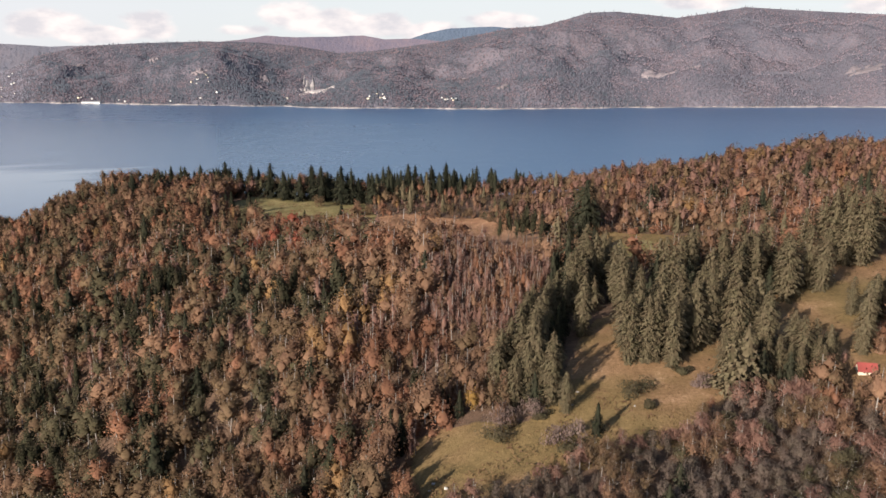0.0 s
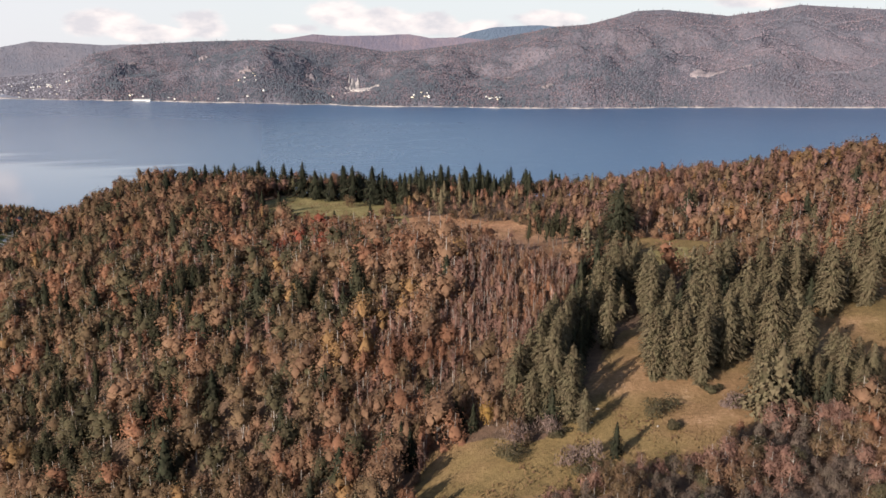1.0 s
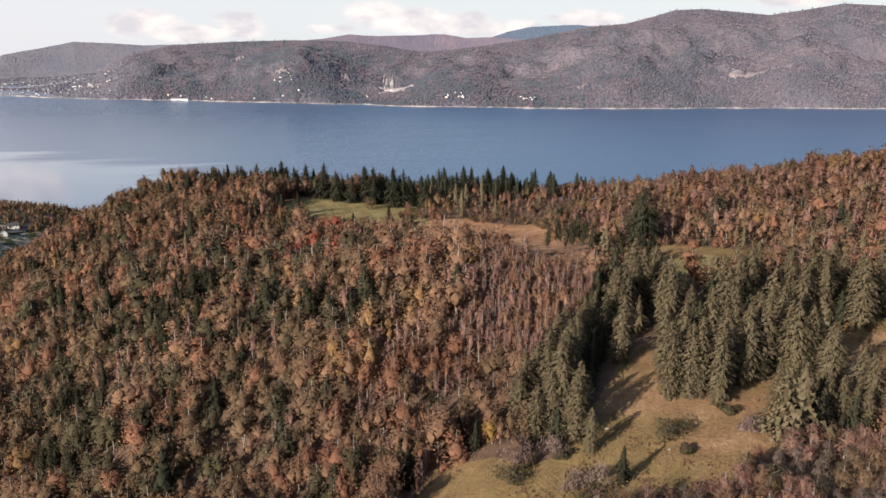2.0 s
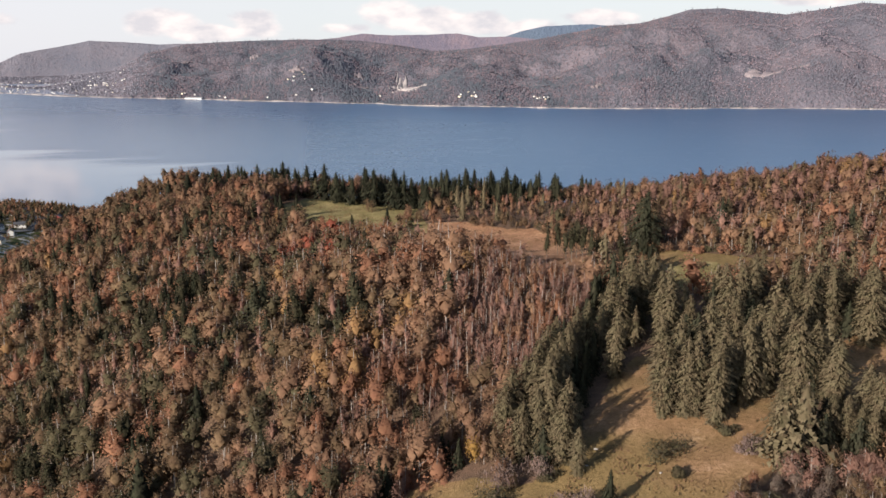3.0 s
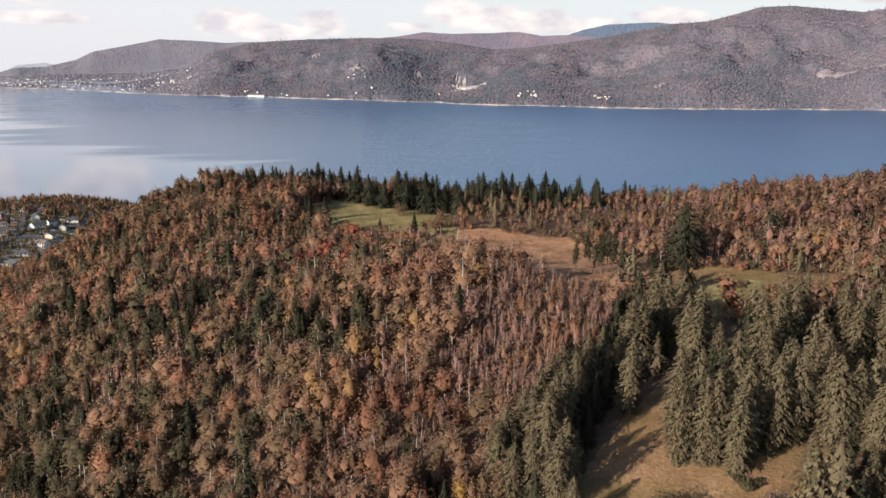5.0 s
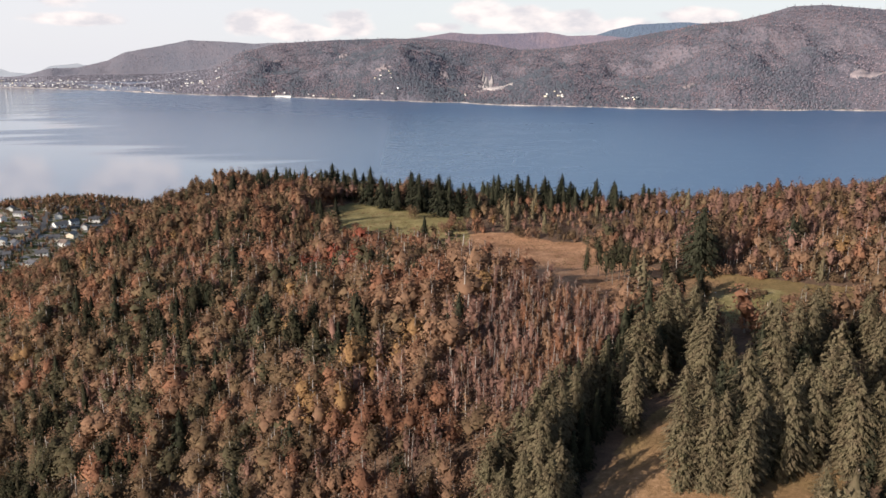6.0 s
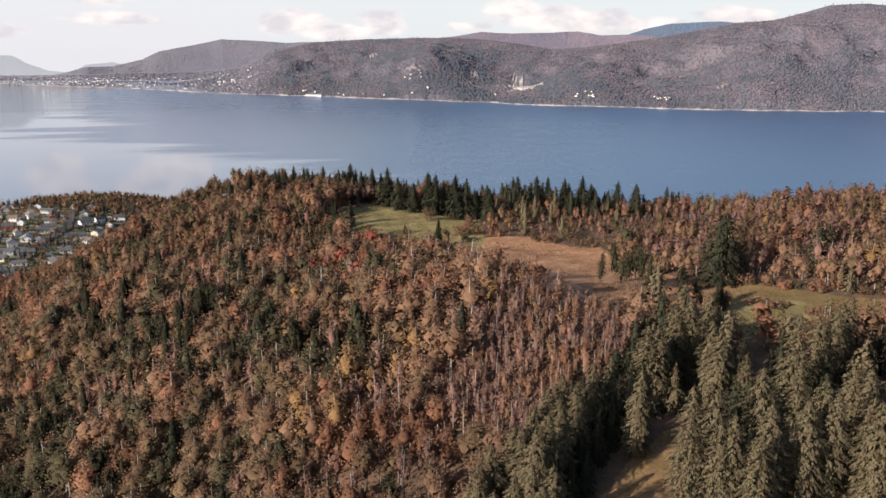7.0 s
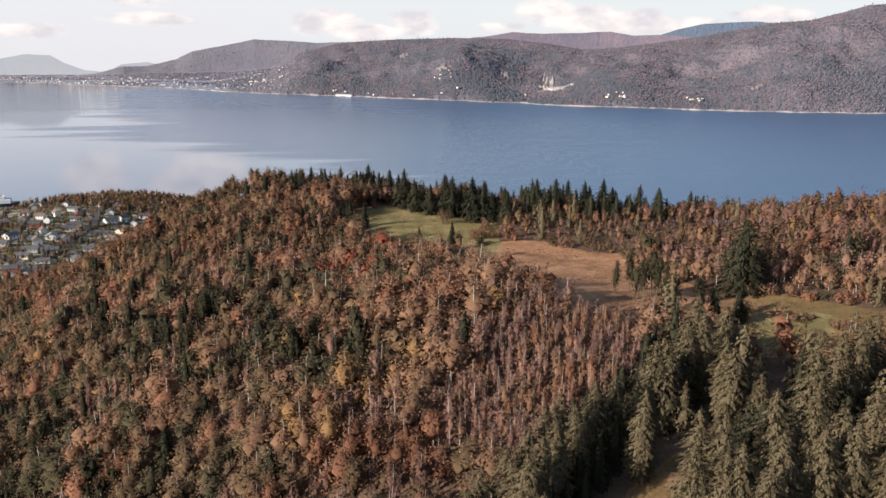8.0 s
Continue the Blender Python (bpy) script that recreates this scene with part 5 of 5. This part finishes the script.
for i, (x, y, wide, high) in enumerate([(29.3, 126.2, 2.6, 3.0), (40.6, 131.2, 2.6, 2.8), (24.2, 125.6, 2.6, 2.4), (17.6, 122.8, 2.4, 2.4), (-7.2, 146.8, 2.4, 3.4), (35.5, 128.6, 2.4, 2.6), (67.9, 133.5, 2.6, 4.0), (45.5, 131.5, 2.2, 2.4)]):
    shrub("red_shrub", x, y, 320 + i, wide, high, PURPLE, "reddish-brown leafless shrub at the meadow's edge", 620, 0.3, True)
for i, (x, y, wide, high) in enumerate([(11.4, 142.2, 3.6, 5.4), (17.7, 145.0, 3.0, 4.6), (21.2, 134.2, 3.4, 2.6), (24.6, 135.0, 3.2, 3.6), (54.5, 152.0, 3.2, 1.8), (52.4, 150.6, 2.3, 1.4), (12.4, 146.5, 2.6, 4.6), (47, 133.5, 3.0, 3.4)]):
    shrub("bare_shrub", x, y, 340 + i, wide, high, PINKTWIG, "pale pinkish leafless shrub of tangled twigs", 640, 0.32, True)
thickets = [tree_thing("birch", *birch_template(410 + k, 9.0, 2.3, 560, 0.3), BIRCH, (BROWN, OLIVE, BROWN)[k], "brown young birch at the corner of the meadow") for k in range(3)]
plant(thickets, [(-1.6, 153.8, 9), (-5.5, 157.5, 10), (10.2, 152.0, 8.5), (0.6, 161.4, 9), (12.8, 151.0, 8), (-8.0, 153.0, 9), (8.6, 157.5, 9), (-3.0, 160.0, 9), (13.0, 152.0, 9)], np.random.default_rng(8), 9.0, 0.5, "birches at the corner of the meadow")
retire(thickets)
edge_rng = np.random.default_rng(52)
for (x0, y0), (x1, y1), n in (((15, 334), (40, 292), 9), ((52, 280), (94, 273), 9), ((-36, 339), (-44, 380), 5), ((-120, 409), (-70, 396), 5)):
    for k in range(n):
        u = (k + edge_rng.uniform(0.1, 0.9)) / n
        shrub("edge_bush", x0 + (x1 - x0) * u + edge_rng.uniform(-1, 1), y0 + (y1 - y0) * u + edge_rng.uniform(-0.5, 2.5), 600 + int(x0) + k, edge_rng.uniform(1.8, 3.2), edge_rng.uniform(2.4, 4.6), (BROWN, OLIVE, RUST, GREEN)[int(edge_rng.integers(4))], "tangled brownish bush along the edge of the wood", 300, 0.48)
for i, (x, y, wide, high) in enumerate([(-4, 339, 3.0, 6.0), (-9, 341, 2.8, 5.5), (-33, 348, 2.6, 5.5), (-27, 350, 2.6, 5.0), (5, 338, 2.8, 6.0), (11, 335, 2.4, 5.5), (-40, 346, 2.8, 5.0), (51.5, 256, 2.6, 5.0), (64, 260, 2.4, 2.2), (73, 257, 2.6, 2.4), (67, 262.5, 1.6, 1.6), (-60, 369, 3.2, 7.0)]):
    shrub("field_bush", x, y, 360 + i, wide, high, OLIVE if i % 3 else BROWN, "greyish-brown leafy bush at the edge of the field", 420, 0.5)

golden = tree_thing("birch", *birch_template(400, 8.0, 2.7, 640, 0.27), BIRCH, YELLOW, "bright yellow young birch beside the meadow")
golden.matrix_basis = Matrix.Translation((6.4, 153.6, float(land(6.4, 153.6)) - 0.1))


def stone_mesh(seed):
    rng = np.random.default_rng(seed)
    bm = bmesh.new()
    bmesh.ops.create_icosphere(bm, subdivisions=1, radius=0.5)
    for v in bm.verts:
        v.co = Vector((v.co.x * 1.3, v.co.y, v.co.z * 0.7)) * rng.uniform(0.75, 1.2)
    me = bpy.data.meshes.new("stone")
    bm.to_mesh(me)
    bm.free()
    me.materials.append(STONE)
    return me


def stones():
    rng = np.random.default_rng(9)
    shapes = [stone_mesh(k) for k in range(5)]
    spots = [(-2.5, 127), (-1.8, 129), (0.5, 126), (23, 128.5), (25, 129), (26, 147), (38, 144), (55, 168), (57, 169), (53, 164), (28, 152), (33, 157), (110, 213), (116, 228.5), (119, 229), (122, 228.8), (126, 229), (-60, 305), (-63, 301), (-58, 302), (-54, 297), (-66, 306), (55, 262), (57, 264), (45, 256)]
    for x, y in spots:
        ob = tagged(new("stone", shapes[int(rng.integers(5))]), "pale weathered boulder in the grass", "stone", group="boulders in the clearings")
        s = rng.uniform(0.3, 0.8)
        ob.matrix_basis = Matrix.LocRotScale((x, y, float(land(x, y)) + 0.05), Euler((0, 0, rng.uniform(0, 6))), (s, s, s))


stones()


def tussocks():
    rng = np.random.default_rng(31)
    V, M = [], []
    for poly, n, mats in ((MEADOW, 6000, (0, 0, 0, 0, 0, 2)), (UPPER, 4000, (0, 0, 1)), (HUTYARD, 900, (0, 1)), (FIELD, 7000, (0, 2, 2)), (SMALL, 2500, (0, 1, 1)), (GREENFIELD, 4000, (1, 1, 0))):
        p = np.array(poly, float)
        x, y = rng.uniform(p[:, 0].min(), p[:, 0].max(), n * 2), rng.uniform(p[:, 1].min(), p[:, 1].max(), n * 2)
        clump = np.array([noise.noise(Vector((a / 5, b / 5, 2))) for a, b in zip(x, y)])
        ok = (edge_distance(poly, x, y) > -1.5) & (clump + rng.normal(0, 0.25, len(x)) > 0.1)
        for a, b, h in zip(x[ok], y[ok], land(x[ok], y[ok])):
            m = mats[int(rng.integers(len(mats)))]
            for k in range(3):
                t = rng.uniform(0, 6.283)
                w, up = rng.uniform(0.1, 0.26), rng.uniform(0.1, 0.34)
                dx, dy = w * math.cos(t), w * math.sin(t)
                if dx < 0:
                    dx, dy = -dx, -dy
                V.append([(a - dx, b - dy, h - 0.1), (a + dx, b + dy, h - 0.1), (a + rng.normal(0, 0.15), b + rng.normal(0, 0.15), h + up)])
                M.append(m)
    V = np.array(V)
    ob = new("grass_tussocks", mesh_of("grass_tussocks", V.reshape(-1, 3), np.arange(V.shape[0] * 3).reshape(-1, 3), [STRAW, OLIVE, BROWN], M, True, np.tile((0.0, -0.5, 0.866), (V.shape[0] * 3, 1))))
    tagged(ob, "tufts of dry straw-coloured grass in the meadows", "grass", kind="stuff")


tussocks()


# ---- houses ----
def gable_walls(length, width, high, peak):
    bm = bmesh.new()
    l, w = length / 2, width / 2
    corners = [(-l, -w, -1.2), (l, -w, -1.2), (l, w, -1.2), (-l, w, -1.2), (-l, -w, high), (l, -w, high), (l, w, high), (-l, w, high), (-l, 0, peak), (l, 0, peak)]
    v = [bm.verts.new(c) for c in corners]
    for f in ((0, 1, 5, 4), (2, 3, 7, 6), (1, 2, 6, 9, 5), (3, 0, 4, 8, 7), (0, 3, 2, 1), (4, 5, 9, 8), (6, 7, 8, 9)):
        bm.faces.new([v[i] for i in f])
    return bm


def gable_roof(length, width, high, peak, over=0.55, thick=0.22):
    bm = bmesh.new()
    l, w = length / 2 + over, width / 2
    fall = (peak - high) / w
    for side in (-1, 1):
        pts = [(-l, 0, peak + 0.02), (l, 0, peak + 0.02), (l, side * (w + over), high - over * fall + 0.02), (-l, side * (w + over), high - over * fall + 0.02)]
        low = [bm.verts.new(p) for p in pts]
        top = [bm.verts.new((p[0], p[1], p[2] + thick)) for p in pts]
        bm.faces.new(low)
        bm.faces.new(top)
        for i in range(4):
            k = (i + 1) % 4
            bm.faces.new([low[i], low[k], top[k], top[i]])
    bmesh.ops.recalc_face_normals(bm, faces=bm.faces)
    return bm


def house(length, width, high, peak, wall_mat, roof_mat, label, windows=3, name="house", group="houses of the shore town"):
    base = tagged(new(name), label, "house", group=group)
    part("wall", gable_walls(length, width, high, peak), wall_mat, base)
    roof = part("roof", gable_roof(length, width, high, peak), roof_mat, base)
    part("chimney", add_box(bmesh.new(), length * 0.15, length * 0.15 + 0.8, -0.4, 0.4, peak - 0.6, peak + 1.1, 0.05), BROWNROOF, roof)
    for side in (-1, 1):
        for k in range(windows):
            x = length * ((k + 0.7) / (windows + 0.4) - 0.5)
            win = part("window", add_box(bmesh.new(), x - 0.85, x + 0.85, side * width / 2 - 0.05, side * width / 2 + 0.06, high - 1.9, high - 0.6), WHITE, base)
            part("pane", add_box(bmesh.new(), x - 0.75, x + 0.75, side * width / 2 - 0.02 + side * 0.05, side * width / 2 + 0.02 + side * 0.05, high - 1.8, high - 0.7), GLASS, win)
    part("door", add_box(bmesh.new(), length / 2 - 0.05, length / 2 + 0.06, -0.5, 0.5, 0.0, 2.1), BROWNROOF, base)
    return base


def town():
    rng = np.random.default_rng(15)
    models = [house(13, 8.5, 3.4, 6.0, WHITE, BLACKROOF, "white wooden house with a black tiled roof"), house(11, 8, 4.6, 7.4, WHITE, BROWNROOF, "white two-storey house with a brown roof"),
              house(12, 9, 3.2, 5.6, CREAM, BLACKROOF, "cream wooden house with a dark roof"), house(12, 8, 3.4, 6.2, REDPAINT, BLACKROOF, "dark red wooden house with a black roof"),
              house(15, 9, 3.0, 5.2, GREYPAINT, BLACKROOF, "grey bungalow with a dark roof", 4), house(14, 10, 3.2, 5.6, WHITE, GREYPAINT, "white bungalow with a pale grey roof", 4)]
    spots = [(-511, 588), (-450, 515), (-470, 558), (-447, 543), (-474, 576), (-474, 613), (-492, 626), (-460, 634), (-489, 658), (-392, 470), (-393, 494), (-415, 532), (-411, 566), (-380, 517), (-368, 462), (-340, 412), (-367, 435), (-350, 429), (-405, 489), (-420, 510), (-432, 645), (-460, 675), (-438, 625), (-422, 618), (-412, 589), (-439, 561), (-448, 578), (-428, 532)]
    for gx in np.arange(-600, -330, 27):
        for gy in np.arange(400, 720, 25):
            x, y = gx + rng.uniform(-11, 11), gy + rng.uniform(-10, 10)
            if land(x, y) > 22 and min(math.hypot(x - a, y - b) for a, b in spots) > 17:
                spots.append((x, y))
    for x, y in spots:
        model = models[int(rng.choice(6, p=(0.24, 0.2, 0.16, 0.1, 0.2, 0.1)))]
        turn = 0.55 + rng.choice((0, math.pi / 2)) + rng.normal(0, 0.35)
        one = copy_thing(model, Matrix.Translation((x, y, float(land(x, y)) + 0.4)) @ Matrix.Rotation(turn, 4, "Z"))
        k = rng.uniform(0.6, 0.88)
        one.scale = (k, k * rng.uniform(0.85, 1.1), k)
    retire(models)
    # streets
    for path, wide in (([(-332, 400), (-356, 445), (-402, 505), (-440, 590), (-478, 640), (-500, 690)], 6), ([(-356, 445), (-420, 470), (-500, 540), (-560, 620)], 5), ([(-402, 505), (-462, 530), (-520, 600)], 5), ([(-440, 590), (-420, 640), (-440, 690)], 5)):
        pts = []
        for (x0, y0), (x1, y1) in zip(path, path[1:]):
            n = int(math.hypot(x1 - x0, y1 - y0) / 5)
            pts += [(x0 + (x1 - x0) * k / n, y0 + (y1 - y0) * k / n) for k in range(n)]
        verts, faces = [], []
        for i, (x, y) in enumerate(pts):
            nx, ny = pts[min(i + 1, len(pts) - 1)][0] - pts[max(i - 1, 0)][0], pts[min(i + 1, len(pts) - 1)][1] - pts[max(i - 1, 0)][1]
            l = math.hypot(nx, ny)
            for side in (-1, 1):
                a, b = x - ny / l * wide / 2 * side, y + nx / l * wide / 2 * side
                verts.append((a, b, float(land(a, b)) + 0.9))
            if i:
                faces.append((2 * i - 2, 2 * i - 1, 2 * i + 1, 2 * i))
        tagged(new("road", mesh_of("road", verts, faces, [ASPHALT])), "grey asphalt street between the houses", "road", kind="structure")
    # trees between the houses and along the shore
    shapes = [birch_template(500 + k, 10, 2.6 + 0.2 * k, 26, 0.8) for k in range(4)] + [spruce_template(520, 10, 2.2, 1.0, 7, 0.05, 0.3, 2)]
    mats = [OLIVE, BROWN, GREEN, DARKNEEDLE, GOLD, RUST]
    V, F, M, n = [], [], [], 0
    x, y = rng.uniform(-680, -322, 5600), rng.uniform(395, 800, 5600)
    h = land(x, y)
    shore = (h > 6) & (h < 32.5) & (y > 640)
    houses = np.array(spots)
    near = np.min(np.hypot(x[:, None] - houses[None, :, 0], y[:, None] - houses[None, :, 1]), axis=1)
    ok = (shore & (near > 5)) | ((h >= 24) & (near > 6.5) & (rng.random(len(x)) < 0.7))
    for a, b, c, sh in zip(x[ok], y[ok], h[ok], shore[ok]):
        k = int(rng.integers(5)) if rng.random() < 0.7 else int(rng.integers(4))
        s = rng.uniform(0.65, 1.1) * (1.1 if sh else 0.66)
        t = rng.uniform(0, 6.283)
        turn = np.array([[math.cos(t) * s * 1.2, -math.sin(t) * s * 1.2, 0], [math.sin(t) * s * 1.2, math.cos(t) * s * 1.2, 0], [0, 0, s]])
        v, f = shapes[k][1][:2]
        V.append(v @ turn.T + (a, b, c - 0.6 * s))
        F.append(f + n)
        M.append(np.full(len(f), 3 if k == 4 else int(rng.choice((0, 1, 5, 2, 4), p=(0.3, 0.35, 0.1, 0.23, 0.02)))))
        n += len(v)
    ob = new("garden_trees", mesh_of("garden_trees", np.concatenate(V), np.concatenate(F), mats, np.concatenate(M)))
    tagged(ob, "olive and brown garden trees among the houses", "trees", kind="stuff")


town()


def hut():
    base = tagged(new("hut"), "small white hut with a bright red sheet roof in the grass", "hut")
    part("wall", gable_walls(5.4, 4.0, 1.0, 3.1), CREAM, base)
    part("roof", gable_roof(5.4, 4.0, 1.0, 3.1, 0.3, 0.1), REDROOF, base, "bright red sheet-metal roof")
    part("door", add_box(bmesh.new(), 0.9, 1.7, -2.05, -1.96, 0, 0.95), GREYPAINT, base)
    win = part("window", add_box(bmesh.new(), -1.5, -0.6, -2.06, -1.96, 0.35, 0.9), WHITE, base)
    part("pane", add_box(bmesh.new(), -1.42, -0.68, -2.09, -2.04, 0.41, 0.84), GLASS, win)
    base.matrix_basis = Matrix.Translation((88.2, 153.2, float(land(88.2, 153.2)) + 0.15)) @ Matrix.Rotation(radians(-12), 4, "Z") @ Matrix.Scale(0.66, 4)


hut()


def ferry():
    base = tagged(new("ferry"), "white car ferry with a dark slate hull on the fjord", "ferry")
    bm = bmesh.new()
    ring = [(-42, 0), (-38, 5.5), (-30, 8), (28, 8), (37, 5.5), (42, 0), (37, -5.5), (28, -8), (-30, -8), (-38, -5.5)]
    low = [bm.verts.new((x * 0.96, y * 0.85, -1)) for x, y in ring]
    top = [bm.verts.new((x, y, 5.0 + 1.2 * (abs(x) / 42) ** 3)) for x, y in ring]
    for i in range(10):
        k = (i + 1) % 10
        bm.faces.new([low[i], low[k], top[k], top[i]])
    bm.faces.new(top)
    part("hull", bm, HULL, base, "dark slate steel hull")
    part("car_deck", add_box(bmesh.new(), -33, 33, -7.6, 7.6, 5.0, 10.0, 0.4), WHITE, base)
    part("passenger_deck", add_box(bmesh.new(), -25, 27, -7.0, 7.0, 10.0, 13.2, 0.4), WHITE, base)
    bridge = part("bridge", add_box(bmesh.new(), 2, 16, -7.4, 7.4, 13.2, 16.4, 0.4), WHITE, base)
    part("window_band", add_box(bmesh.new(), 1.9, 16.1, -7.5, 7.5, 14.6, 15.6), GLASS, bridge)
    for side in (-1, 1):
        for k in range(9):
            part("window", add_box(bmesh.new(), -22 + k * 5.2, -19 + k * 5.2, side * 7.0 - 0.05, side * 7.0 + 0.05, 11.2, 12.4), GLASS, base)
    part("funnel", add_box(bmesh.new(), -14, -9, -2, 2, 13.2, 18.5, 0.5), HULL, base)
    part("mast", add_box(bmesh.new(), 8, 8.6, -0.3, 0.3, 16.4, 22.0), GREYPAINT, base)
    base.matrix_basis = Matrix.Translation((-729, 735, 0)) @ Matrix.Rotation(radians(43), 4, "Z")


ferry()


def far_settlement():
    rng = np.random.default_rng(41)
    models = []
    for wall_mat, roof_mat, label in ((WHITE, GREYPAINT, "small white house on the far shore"), (WHITE, BROWNROOF, "white house with a brown roof on the far shore"), (CREAM, BLACKROOF, "pale house with a dark roof on the far shore")):
        base = tagged(new("house"), label, "house", group="houses across the fjord")
        part("wall", gable_walls(14, 10, 6, 9), wall_mat, base)
        part("roof", gable_roof(14, 10, 6, 9, 0.6, 0.4), roof_mat, base)
        models.append(base)
    spots = [(rng.uniform(-0.3, 0.9), rng.uniform(0.09, 0.13)) for k in range(7)] + [(rng.uniform(-5.8, -4.1), rng.uniform(0.035, 0.075)) for k in range(9)]
    spots += [(rng.uniform(-17.6, -16.2), rng.uniform(0.12, 0.2)) for k in range(6)] + [(rng.uniform(-11.9, -11), rng.uniform(0.12, 0.16)) for k in range(3)] + [(rng.uniform(-25, -14), rng.uniform(0.02, 0.06)) for k in range(9)]
    spots += [(rng.uniform(-30.5, -28.2), rng.uniform(0.22, 0.36)) for k in range(18)] + [(rng.uniform(-46, -28), rng.uniform(0.03, 0.75) ** 1.2) for k in range(130)] + [(rng.uniform(-47, -34), rng.uniform(0.02, 0.35)) for k in range(110)]
    for az, v in spots:
        x, y, z = (float(c) for c in front_place(az, v))
        s = rng.uniform(0.4, 0.75) * (0.75 if az < -28 else 1.0)
        one = copy_thing(models[int(rng.choice(3, p=(0.5, 0.3, 0.2)))], Matrix.Translation((x, y, z + 4)) @ Matrix.Rotation(rng.uniform(0, 3.1), 4, "Z"))
        one.scale = (s, s, s)
    x, y, z = (float(c) for c in front_place(-23.9, 0.004))
    hall = tagged(new("boathouse"), "long white waterfront hall on the far shore", "building")
    part("wall", gable_walls(74, 16, 4.5, 8), WHITE, hall)
    part("roof", gable_roof(74, 16, 4.5, 8, 0.8, 0.5), GREYPAINT, hall)
    hall.matrix_basis = Matrix.Translation((x, y, z + 2.4)) @ Matrix.Rotation(radians(-2), 4, "Z")
    retire(models)


far_settlement()
